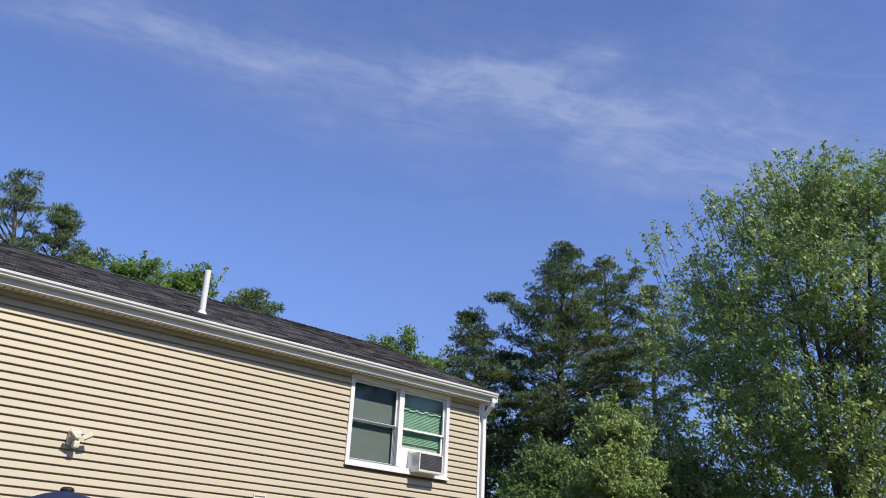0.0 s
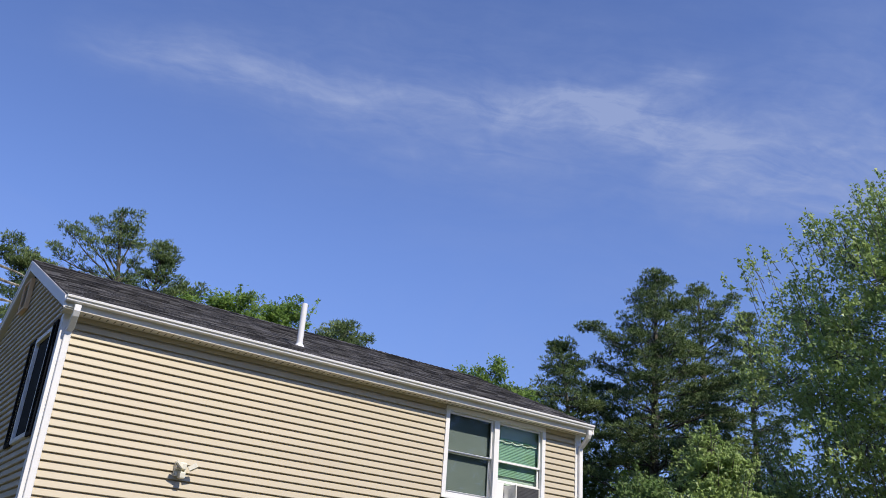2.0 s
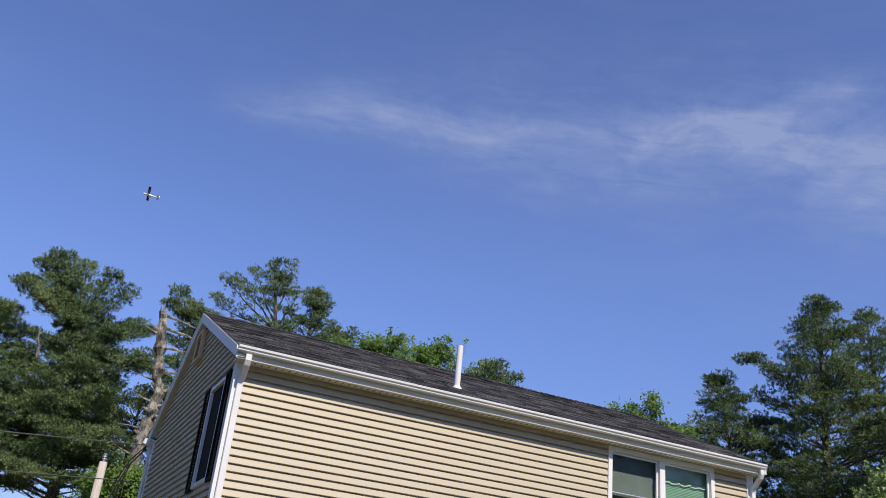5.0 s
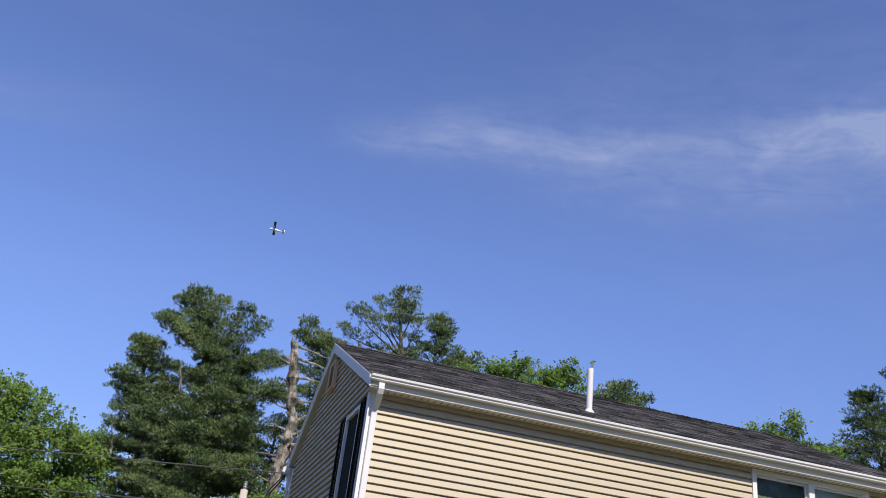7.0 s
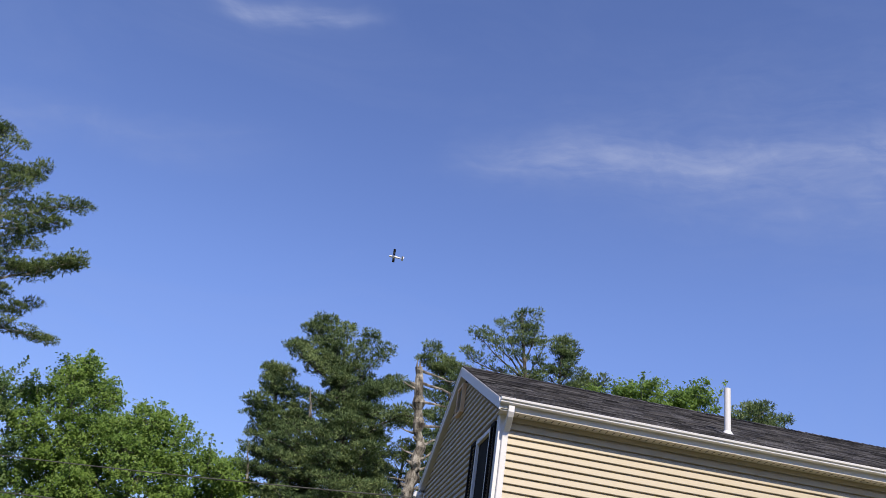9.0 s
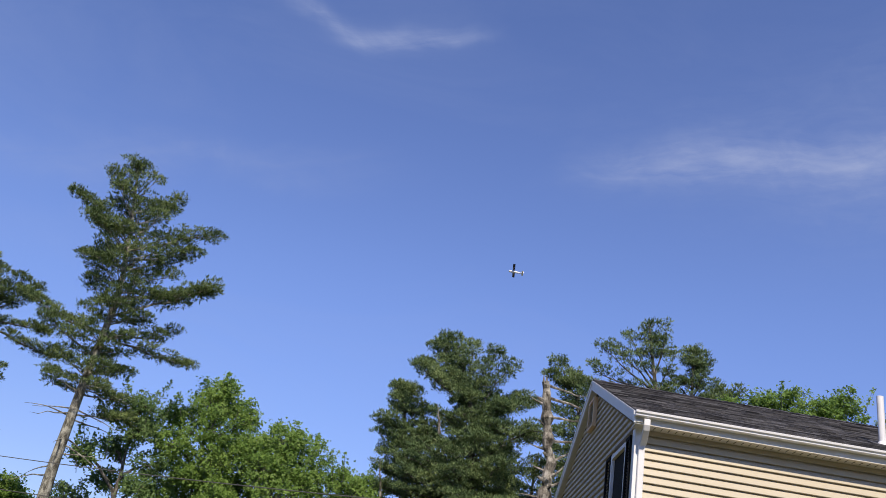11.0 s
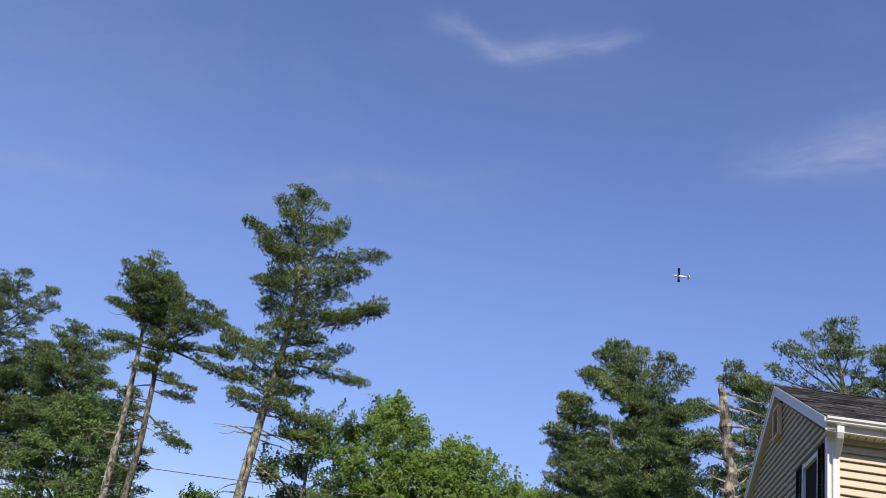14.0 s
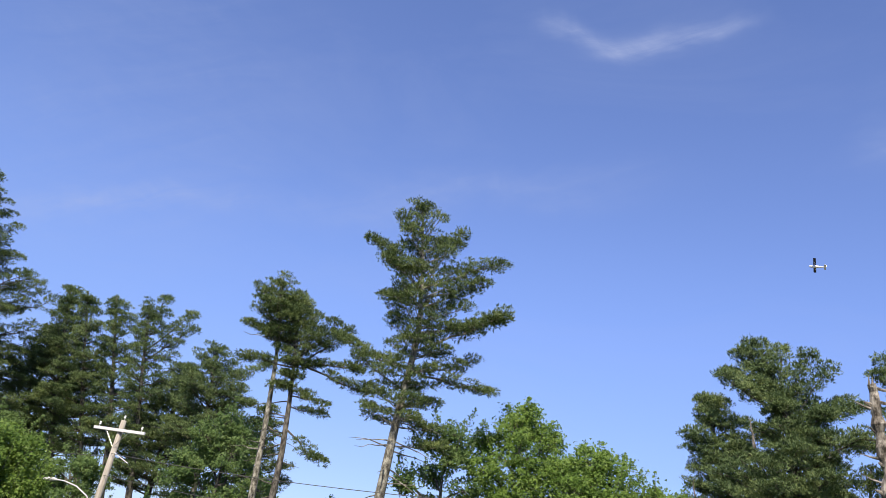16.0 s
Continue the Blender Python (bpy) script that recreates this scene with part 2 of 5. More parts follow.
M_LEAF = surface("maple_leaves", [(0.16, 0.245, 0.07), (0.27, 0.375, 0.11), (0.41, 0.50, 0.19)], 0.42, 0.7, 3.0, 0, spec=0.3, island=0.35, through_light=0.32)
M_LEAF_B = surface("bright_leaves", [(0.082, 0.156, 0.028), (0.152, 0.255, 0.05), (0.235, 0.345, 0.08)], 0.5, 0.7, 3.0, 0, spec=0.22, island=0.4, through_light=0.38)
# dark leaf tone; on trees in the wood it also stands in for shade
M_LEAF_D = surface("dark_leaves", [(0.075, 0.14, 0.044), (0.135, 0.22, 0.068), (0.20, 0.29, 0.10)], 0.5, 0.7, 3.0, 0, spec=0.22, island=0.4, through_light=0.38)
M_GRASS = surface("lawn", [(0.06, 0.06, 0.025), (0.095, 0.092, 0.042), (0.14, 0.13, 0.065)], 0.9, 0.5, 14, 0.6, spec=0.2)
M_PLANE = surface("white_aircraft_paint", [(0.75, 0.76, 0.78), (0.82, 0.82, 0.83)], 0.3, 2, 20, 0)
M_PLANE_D = surface("dark_aircraft_wing", [(0.02, 0.025, 0.06), (0.04, 0.045, 0.09)], 0.3, 2, 20, 0)


# ---- building blocks ----
class Geo:
    """Collects vertices and faces for one mesh."""

    def __init__(self):
        self.v, self.f = [], []

    def add(self, verts, faces):
        k = len(self.v)
        self.v.extend(tuple(p) for p in verts)
        self.f.extend(tuple(i + k for i in face) for face in faces)
        return self

    def box(self, lo, hi, bevel=0.0):
        (x0, y0, z0), (x1, y1, z1) = lo, hi
        if not bevel:
            return self.add([(x, y, z) for z in (z0, z1) for y in (y0, y1) for x in (x0, x1)],
                            [(0, 2, 3, 1), (4, 5, 7, 6), (0, 1, 5, 4), (2, 6, 7, 3), (0, 4, 6, 2), (1, 3, 7, 5)])
        bm = bmesh.new()
        bmesh.ops.create_cube(bm, size=1)
        for v in bm.verts:
            v.co = Vector(((x0 + x1) / 2 + v.co.x * (x1 - x0), (y0 + y1) / 2 + v.co.y * (y1 - y0), (z0 + z1) / 2 + v.co.z * (z1 - z0)))
        b = min(bevel, (x1 - x0) * 0.45, (y1 - y0) * 0.45, (z1 - z0) * 0.45)
        bmesh.ops.bevel(bm, geom=list(bm.edges), offset=b, segments=2, profile=0.6, affect="EDGES")
        bm.verts.index_update()
        self.add([v.co for v in bm.verts], [[v.index for v in f.verts] for f in bm.faces])
        bm.free()
        return self

    def prism(self, ring0, ring1):
        n = len(ring0)
        return self.add(list(ring0) + list(ring1), [tuple(range(n))[::-1], tuple(range(n, 2 * n))] + [(i, (i + 1) % n, n + (i + 1) % n, n + i) for i in range(n)])

    def tube(self, points, radii, sides=8, cap=True):
        pts = [Vector(p) for p in points]
        k, rings = len(self.v), []
        side = None
        for i, p in enumerate(pts):
            d = (pts[min(i + 1, len(pts) - 1)] - pts[max(i - 1, 0)])
            d = d.normalized() if d.length > 1e-9 else Vector((0, 0, 1))
            if side is None:
                side = d.cross(Vector((0.31, 0.95, 0.12))).normalized()
            side = (side - d * side.dot(d)).normalized()
            up = d.cross(side)
            for j in range(sides):
                a = 2 * math.pi * j / sides
                self.v.append(tuple(p + (side * math.cos(a) + up * math.sin(a)) * radii[i]))
        for i in range(len(pts) - 1):
            for j in range(sides):
                a, b = k + i * sides + j, k + i * sides + (j + 1) % sides
                self.f.append((a, b, b + sides, a + sides))
        if cap:
            self.f.append(tuple(range(k, k + sides))[::-1])
            self.f.append(tuple(range(k + (len(pts) - 1) * sides, k + len(pts) * sides)))
        return self

    def mesh(self, name, mat, smooth=False):
        me = bpy.data.meshes.new(name)
        me.from_pydata(self.v, [], self.f)
        me.materials.append(mat)
        if smooth:
            me.polygons.foreach_set("use_smooth", [True] * len(me.polygons))
        me.update()
        return me


def fast_mesh(name, verts, faces, mat):
    """A mesh from numpy arrays: verts (n, 3), faces (m, k)."""
    me = bpy.data.meshes.new(name)
    m, k = faces.shape
    me.vertices.add(len(verts))
    me.vertices.foreach_set("co", verts.astype(np.float32).ravel())
    me.loops.add(m * k)
    me.loops.foreach_set("vertex_index", faces.astype(np.int32).ravel())
    me.polygons.add(m)
    me.polygons.foreach_set("loop_start", np.arange(0, m * k, k, dtype=np.int32))
    me.materials.append(mat)
    me.update(calc_edges=True)
    return me


def part(name, geo, mat, parent, label="", smooth=False):
    """Links a Geo or a mesh as one object under a thing or a part; the mesh is in the world's axes less the top thing's place."""
    me = geo.mesh(name, mat, smooth) if isinstance(geo, Geo) else geo
    ob = new(name, me)
    ob.parent = parent
    if label:
        ob["label"] = label
    return ob


def thing(name, place, label, category, group="", kind=""):
    ob = new(name)
    ob.location = place
    ob.empty_display_size = 0.2
    return tagged(ob, label, category, group, kind)


# ---- ground ----
g = Geo()
g.add([(-2500, -2500, 0), (2500, -2500, 0), (2500, 2500, 0), (-2500, 2500, 0)], [(0, 1, 2, 3)])
tagged(new("ground", g.mesh("ground", M_GRASS)), "dry sunlit lawn running out to the woods", "ground", kind="structure")


# ---- house ----
W, D, EAVE, RIDGE = 8.845, 6.45, 5.0, 6.635
SLOPE = (RIDGE - 5.125) / (D / 2 + 0.30)
COURSE = 0.1016
LAP0 = 5.0  # height of the reference lap line
WIN = (5.92, 8.04, 3.535, 4.955)      # twin window in the long wall: x0, x1, z0, z1
GWIN = (0.40, 1.35, 3.47, 4.90)     # window in the gable wall: y0, y1, z0, z1
house = thing("house", (0, 0, 0), "two-storey house with tan vinyl siding and a dark shingle roof", "house")


def slab_with_hole(u0, u1, z0, z1, hole, put):
    """A wall slab from u0 to u1 with an opening right through; put maps (u, z, depth) to the world."""
    geo = Geo()
    h0, h1, hz0, hz1 = hole
    for a, b, c, d in ((u0, h0, z0, z1), (h1, u1, z0, z1), (h0, h1, z0, hz0), (h0, h1, hz1, z1)):
        pts0 = [put(a, c, 0), put(b, c, 0), put(b, d, 0), put(a, d, 0)]
        pts1 = [put(a, c, 1), put(b, c, 1), put(b, d, 1), put(a, d, 1)]
        geo.prism(pts0, pts1)
    return geo


T = 0.14
south = part("wall_front", slab_with_hole(0.02, W - 0.02, 0, EAVE, (WIN[0] + 0.03, WIN[1] - 0.03, WIN[2] + 0.03, WIN[3] - 0.03), lambda u, z, d: (u, 0.02 + d * T, z)), M_SHEATH, house, "tan lap siding wall under the gutter")
north = part("wall_back", Geo().box((0.02, D - 0.02 - T, 0), (W - 0.02, D - 0.02, EAVE)), M_SHEATH, house)
west = part("wall_gable", slab_with_hole(0.02 + T, D - 0.02 - T, 0, EAVE, (GWIN[0] + 0.03, GWIN[1] - 0.03, GWIN[2] + 0.03, GWIN[3] - 0.03), lambda u, z, d: (0.02 + d * T, u, z)), M_SHEATH, house, "shaded tan gable wall with a louvred vent")
top = Geo().prism([(0.02, 0.16, EAVE), (0.02, D - 0.16, EAVE), (0.02, D / 2, RIDGE - 0.1)], [(0.16, 0.16, EAVE), (0.16, D - 0.16, EAVE), (0.16, D / 2, RIDGE - 0.1)])
part("gable_triangle", top, M_SHEATH, house)
east = part("wall_far_gable", Geo().box((W - 0.02 - T, 0.02 + T, 0), (W - 0.02, D - 0.02 - T, EAVE)), M_SHEATH, house)
top = Geo().prism([(W - 0.16, 0.16, EAVE), (W - 0.16, D - 0.16, EAVE), (W - 0.16, D / 2, RIDGE - 0.1)], [(W - 0.02, 0.16, EAVE), (W - 0.02, D - 0.16, EAVE), (W - 0.02, D / 2, RIDGE - 0.1)])
part("gable_triangle", top, M_SHEATH, house)
part("upper_floor", Geo().box((0.17, 0.17, 2.55), (W - 0.17, D - 0.17, 2.75)), M_DARKROOM, house)
part("attic_floor", Geo().box((0.17, 0.17, EAVE - 0.1), (W - 0.17, D - 0.17, EAVE - 0.02)), M_DARKROOM, house)
part("room_partition", Geo().box((4.6, 0.17, 2.76), (4.7, D - 0.17, EAVE - 0.11)), M_DARKROOM, house)
part("room_partition", Geo().box((4.71, 3.4, 2.76), (W - 0.17, 3.5, EAVE - 0.11)), M_DARKROOM, house)

# lap siding: one board a course, thick at its butt
PROFILE = [(0.018, -0.003), (-0.033, -0.002), (-0.036, 0.004), (-0.022, 0.066), (0.006, 0.1035), (0.018, 0.1035)]
board_cache = {}


def board(parent, kind, u0, u1, zb, cut0=0.0, cut1=0.0, mat=M_SIDING):
    """One course of siding from u0 to u1 with its lap line at zb; cut: how far the ends lean in over the board's height."""
    key = (kind, round(u1 - u0, 3), round(cut0, 3), round(cut1, 3))
    if key not in board_cache:
        rings = []
        for end, cut in ((0.0, cut0), (u1 - u0, -cut1)):
            ring = []
            for d, z in PROFILE:
                u = end + cut * z / COURSE
                ring.append({"s": (u, d, z), "n": (u, -d, z), "w": (d, u, z), "e": (-d, u, z)}[kind])
            rings.append(ring)
        if kind in "nw":
            rings = rings[::-1]
        board_cache[key] = Geo().prism(*rings).mesh("siding_board", mat)
    ob = new("siding_board", board_cache[key])
    ob.parent = parent
    ob.location = {"s": (u0, 0, zb), "n": (u0, D, zb), "w": (0, u0, zb), "e": (W, u0, zb)}[kind]


def lap_lines(lo, hi):
    k = math.floor((LAP0 - lo) / COURSE)
    while LAP0 - k * COURSE < hi:
        yield LAP0 - k * COURSE
        k -= 1


# corner boards
CB = 0.098
for name, x0, y0 in (("s_w", 0, 0), ("s_e", W, 0), ("n_w", 0, D), ("n_e", W, D)):
    sx, sy = (1 if x0 == 0 else -1), (1 if y0 == 0 else -1)
    geo = Geo()
    xs, ys = sorted((x0 - sx * 0.04, x0 + sx * CB)), sorted((y0 - sy * 0.04, y0 + sy * 0.019))
    geo.box((xs[0], ys[0], 0.1), (xs[1], ys[1], EAVE - 0.03), 0.004)
    xs, ys = sorted((x0 - sx * 0.04, x0 + sx * 0.019)), sorted((y0 + sy * 0.0195, y0 + sy * CB))
    geo.box((xs[0], ys[0], 0.1), (xs[1], ys[1], EAVE - 0.03), 0.004)
    part("corner_board", geo, M_WHITE, house, "white vinyl corner board")

# roof: deck, soffits, fascia, shingle courses
OV = 0.09  # rake overhang
roof = part("roof", Geo().prism(
    [(-OV, -0.24, 5.125 + 0.06 * SLOPE - 0.03), (-OV, D / 2, RIDGE - 0.02), (-OV, D + 0.24, 5.125 + 0.06 * SLOPE - 0.03), (-OV, D + 0.24, 5.06), (-OV, D / 2, RIDGE - 0.10), (-OV, -0.24, 5.06)],
    [(W + OV, -0.24, 5.125 + 0.06 * SLOPE - 0.03), (W + OV, D / 2, RIDGE - 0.02), (W + OV, D + 0.24, 5.125 + 0.06 * SLOPE - 0.03), (W + OV, D + 0.24, 5.06), (W + OV, D / 2, RIDGE - 0.10), (W + OV, -0.24, 5.06)]), M_DECK, house, "charcoal asphalt shingle roof")
rng = random.Random(5)


def shingles(front):
    geo = Geo()
    length = math.hypot(D / 2 + 0.30, RIDGE - 5.125)
    n = int(length / 0.142)
    cy, cz = (D / 2 + 0.30) / length, (RIDGE - 5.125) / length
    for r in range(n + 1):
        s0, s1 = r * length / (n + 1), min(length, (r + 1) * length / (n + 1) + 0.03)
        x = -OV - 0.03 - rng.random() * 0.25
        while x < W + OV:
            w = rng.uniform(0.16, 0.42)
            a, b = max(x, -OV - 0.02), min(x + w - 0.004, W + OV + 0.02)
            x += w
            if b - a < 0.02:
                continue
            th = rng.choice((0.006, 0.007, 0.011, 0.012)) + rng.random() * 0.002
            ring = []
            for s, t in ((s0, 0.0), (s0, th + 0.004), (s1, 0.003), (s1, 0.0)):
                y, z = -0.30 + s * cy - t * cz, 5.125 + s * cz + t * cy
                ring.append((y if front else D - y, z))
            geo.prism([(a, *p) for p in ring], [(b, *p) for p in ring]) if not front else geo.prism([(b, *p) for p in ring], [(a, *p) for p in ring])
    return geo


for front in (True, False):
    tagged(part("shingles", shingles(front), M_SHINGLE, roof), kind="stuff")
cap = Geo()
x = -OV - 0.02
while x < W + OV:
    cap.prism([(x, D / 2 - 0.15, RIDGE - 0.042), (x, D / 2, RIDGE + 0.028), (x, D / 2 + 0.15, RIDGE - 0.042), (x, D / 2, RIDGE + 0.014)],
              [(x + 0.17, D / 2 - 0.15, RIDGE - 0.05), (x + 0.17, D / 2, RIDGE + 0.016), (x + 0.17, D / 2 + 0.15, RIDGE - 0.05), (x + 0.17, D / 2, RIDGE + 0.002)])
    x += 0.14
tagged(part("ridge_cap", cap, M_SHINGLE, roof), kind="stuff")
for sx, x0 in ((-1, -OV), (1, W + OV)):
    for sy in (1, -1):
        def yy(y):
            return y if sy > 0 else D - y
        a, b = sorted((x0 + sx * 0.004, x0 + sx * 0.026))
        lo, hi = (-0.28, 5.125 + 0.02 * SLOPE), (D / 2, RIDGE)
        ring = [(yy(lo[0]), lo[1] - 0.165), (yy(hi[0]), hi[1] - 0.175), (yy(hi[0]), hi[1] - 0.012), (yy(lo[0]), lo[1] - 0.012)]
        part("rake_board", Geo().prism([(a, *p) for p in ring], [(b, *p) for p in ring]), M_WHITE, roof, "white rake trim board")
        ring = [(yy(lo[0]), lo[1] - 0.06), (yy(hi[0]), hi[1] - 0.06), (yy(hi[0]), hi[1] - 0.008), (yy(lo[0]), lo[1] - 0.008)]
        a, b = sorted((x0 + sx * 0.0265, x0 + sx * 0.036))
        part("rake_moulding", Geo().prism([(a, *p) for p in ring], [(b, *p) for p in ring]), M_WHITE, roof)
        # rake soffit
        c, d = sorted((x0 + sx * 0.003, (0 if sx < 0 else W) + sx * 0.001))
        ring = [(yy(lo[0]), lo[1] - 0.15), (yy(hi[0]), hi[1] - 0.16), (yy(hi[0]), hi[1] - 0.12), (yy(lo[0]), lo[1] - 0.12)]
        part("rake_soffit", Geo().prism([(c, *p) for p in ring], [(d, *p) for p in ring]), M_SOFFIT, roof)

# eave soffit with vent slots, fascia, gutter
for sy in (1, -1):
    def yy(y):
        return y if sy > 0 else D - y
    a, b = sorted((yy(-0.235), yy(0.0)))
    part("soffit", Geo().box((-OV + 0.005, a, EAVE - 0.035), (W + OV - 0.005, b, EAVE - 0.015)), M_SOFFIT, roof, "cream vented soffit")
    a, b = sorted((yy(-0.262), yy(-0.2405)))
    part("fascia", Geo().box((-OV - 0.02, a, EAVE - 0.037), (W + OV - 0.03, b, EAVE + 0.132)), M_SOFFIT, roof, "cream fascia board")
    prof = [(-0.264, 5.118), (-0.264, 5.044), (-0.325, 5.044), (-0.340, 5.049), (-0.346, 5.056), (-0.347, 5.072), (-0.368, 5.088), (-0.372, 5.112), (-0.365, 5.117),
            (-0.356, 5.115), (-0.359, 5.092), (-0.340, 5.078), (-0.339, 5.060), (-0.334, 5.054), (-0.32, 5.050), (-0.270, 5.050), (-0.270, 5.118)]
    gut = Geo()
    ring0, ring1 = [(-OV - 0.018, yy(p[0]), p[1]) for p in prof], [(W + OV - 0.03, yy(p[0]), p[1]) for p in prof]
    gut.prism(ring0, ring1) if sy < 0 else gut.prism(ring1, ring0)
    for xx in (-OV - 0.0215, W + OV - 0.0315):
        o = [(xx, yy(p[0]), p[1]) for p in prof[:9]]
        gut.prism(o, [(q[0] + 0.0035, q[1], q[2]) for q in o])
    part("gutter", gut, M_GUTTER, roof, "white aluminium gutter")
slot = Geo().box((0, -0.19, EAVE - 0.0385), (0.012, -0.09, EAVE - 0.0355)).mesh("soffit_slot", M_SLOT)
x = 0.08
while x < W - 0.05:
    part("soffit_slot", slot, M_SLOT, roof).location.x = x
    x += 0.095

# downspouts at both front corners
for x0, sx in ((0.05, 1), (W - 0.005, 1)):
    dx = -0.005 if x0 < 1 else -0.015
    geo = Geo()
    path = [(x0 + dx, -0.305, 5.023), (x0 + dx, -0.305, 4.95), (x0 + dx * 0.8, -0.275, 4.90), (x0 + 0.01, -0.12, 4.78), (x0, -0.075, 4.74), (x0, -0.066, 4.66), (x0, -0.066, 0.3)]
    ring = []
    for i, p in enumerate(path):
        a, b = 0.04, 0.028
        t = Vector(path[min(i + 1, len(path) - 1)]) - Vector(path[max(i - 1, 0)])
        t.normalize()
        n = Vector((0, t.z, -t.y)) if abs(t.y) + abs(t.z) > 0 else Vector((0, 1, 0))
        ring.append([tuple(Vector(p) + Vector((sx_, 0, 0)) * a + n.normalized() * b * sy_) for sx_, sy_ in ((-1, -0.8), (-0.8, -1), (0.8, -1), (1, -0.8), (1, 0.8), (0.8, 1), (-0.8, 1), (-1, 0.8))])
    verts = [q for r in ring for q in r]
    faces = [(i * 8 + j, i * 8 + (j + 1) % 8, (i + 1) * 8 + (j + 1) % 8, (i + 1) * 8 + j) for i in range(len(ring) - 1) for j in range(8)]
    geo.add(verts, faces + [tuple(range(8))[::-1], tuple(range(len(verts) - 8, len(verts)))])
    spout = part("downspout", geo, M_GUTTER, house, "white metal downspout with an elbow")
    for z in (2.3, 0.9):
        part("strap", Geo().box((x0 - 0.04, -0.1, z), (x0 + 0.04, -0.03, z + 0.025), 0.002), M_GUTTER, spout)


# ---- windows ----
def rect_frame(u0, u1, z0, z1, wide, d0, d1, put, bevel=0.004):
    """A rectangular frame as four bars; put maps a box in (u, depth, z) to the world."""
    geo = Geo()
    for a, b, c, d in ((u0, u0 + wide, z0, z1), (u1 - wide, u1, z0, z1), (u0 + wide, u1 - wide, z0, z0 + wide), (u0 + wide, u1 - wide, z1 - wide, z1)):
        lo, hi = put(a, d0, c), put(b, d1, d)
        geo.box([min(p, q) for p, q in zip(lo, hi)], [max(p, q) for p, q in zip(lo, hi)], bevel)
    return geo


def bar(u0, u1, d0, d1, z0, z1, put, bevel=0.003):
    lo, hi = put(u0, d0, z0), put(u1, d1, z1)
    return Geo().box([min(p, q) for p, q in zip(lo, hi)], [max(p, q) for p, q in zip(lo, hi)], bevel)


def pane(parent, u0, u1, z0, z1, d, put, mat=M_GLASS, name="pane"):
    ring = [put(u0, d, z0), put(u1, d, z0), put(u1, d, z1), put(u0, d, z1)]
    ob = part(name, Geo().add(ring if put == front_put else ring[::-1], [(0, 1, 2, 3)]), mat, parent)
    ob.visible_shadow = False
    return ob


def front_put(u, d, z):
    return (u, d, z)


def gable_put(u, d, z):
    return (d, u, z)


x0, x1, z0, z1 = WIN
twin = part("twin_window", rect_frame(x0, x1, z0, z1, 0.075, -0.048, 0.03, front_put, 0.006), M_WHITE, house, "white twin double-hung window")
part("mullion", bar(6.917, 7.02, -0.050, 0.05, z0 + 0.077, z1 - 0.077, front_put, 0.005), M_WHITE, twin)
part("sill", bar(x0 - 0.015, x1 + 0.015, -0.07, -0.0495, z0 - 0.02, z0 + 0.02, front_put, 0.004), M_WHITE, twin)
# lit side: closed, with an insect screen frame and a grey blind
for a, b in ((x0 + 0.077, 6.915), (7.022, x1 - 0.077)):
    part("sash", rect_frame(a, b, 4.235, z1 - 0.078, 0.032, 0.004, 0.032, front_put), M_WHITE, twin)
    pane(twin, a + 0.03, b - 0.03, 4.262, z1 - 0.105, 0.016, front_put)
a, b = x0 + 0.077, 6.915
part("sash", rect_frame(a, b, z0 + 0.078, 4.272, 0.036, 0.036, 0.062, front_put), M_WHITE, twin)
pane(twin, a + 0.03, b - 0.03, z0 + 0.11, 4.24, 0.048, front_put)
part("screen_frame", rect_frame(a + 0.005, b - 0.005, z0 + 0.079, 4.26, 0.022, -0.012, 0.002, front_put), M_METAL, twin)
a, b = 7.022, x1 - 0.077
part("sash", rect_frame(a, b, 3.915, 4.272, 0.036, 0.036, 0.062, front_put), M_WHITE, twin, "raised lower sash")
pane(twin, a + 0.03, b - 0.03, 3.948, 4.24, 0.048, front_put)


def blind(parent, u0, u1, z0, z1, d, put, mat, step=0.025, tilt=0.006):
    """A venetian blind: slats, each a part, under a head rail."""
    holder = part("blind", bar(u0, u1, d - 0.02, d + 0.02, z1 - 0.03, z1, put), mat, parent)
    z = z0
    proto = None
    while z < z1 - 0.04:
        if proto is None:
            zz = z0
            p0 = [put(u0, d - tilt, zz - 0.0125), put(u0, d + tilt, zz + 0.0125), put(u0, d + tilt, zz + 0.014), put(u0, d - tilt, zz - 0.011)]
            p1 = [put(u1, d - tilt, zz - 0.0125), put(u1, d + tilt, zz + 0.0125), put(u1, d + tilt, zz + 0.014), put(u1, d - tilt, zz - 0.011)]
            proto = Geo().prism(p0, p1).mesh("slat", mat)
        ob = new("slat", proto)
        ob.parent = holder
        ob.location = (0, 0, z - z0)
        z += step


blind(twin, x0 + 0.04, 6.95, z0 + 0.05, z1 - 0.04, 0.095, front_put, M_BLIND, tilt=0.0015)
blind(twin, 6.98, x1 - 0.035, 4.05, z1 - 0.30, 0.092, front_put, M_BLIND_G)
part("roller_shade", bar(6.98, x1 - 0.035, 0.12, 0.123, 3.9, 4.6, front_put, 0), M_SHADE_G, twin, "pale green shade")
part("roller_shade", bar(6.98, x1 - 0.035, 0.115, 0.118, z1 - 0.30, z1 - 0.04, front_put, 0), M_SHADE_G, twin)
val = Geo()
r2 = random.Random(8)
for i in range(26):
    u = 7.075 + i * (0.85 / 26)
    zc = 4.595 + 0.012 * math.sin(i * 0.9) + r2.uniform(-0.008, 0.008)
    val.tube([(u, 0.068, zc), (u + 0.034, 0.068, zc + r2.uniform(-0.01, 0.01))], [0.011, 0.009], 6)
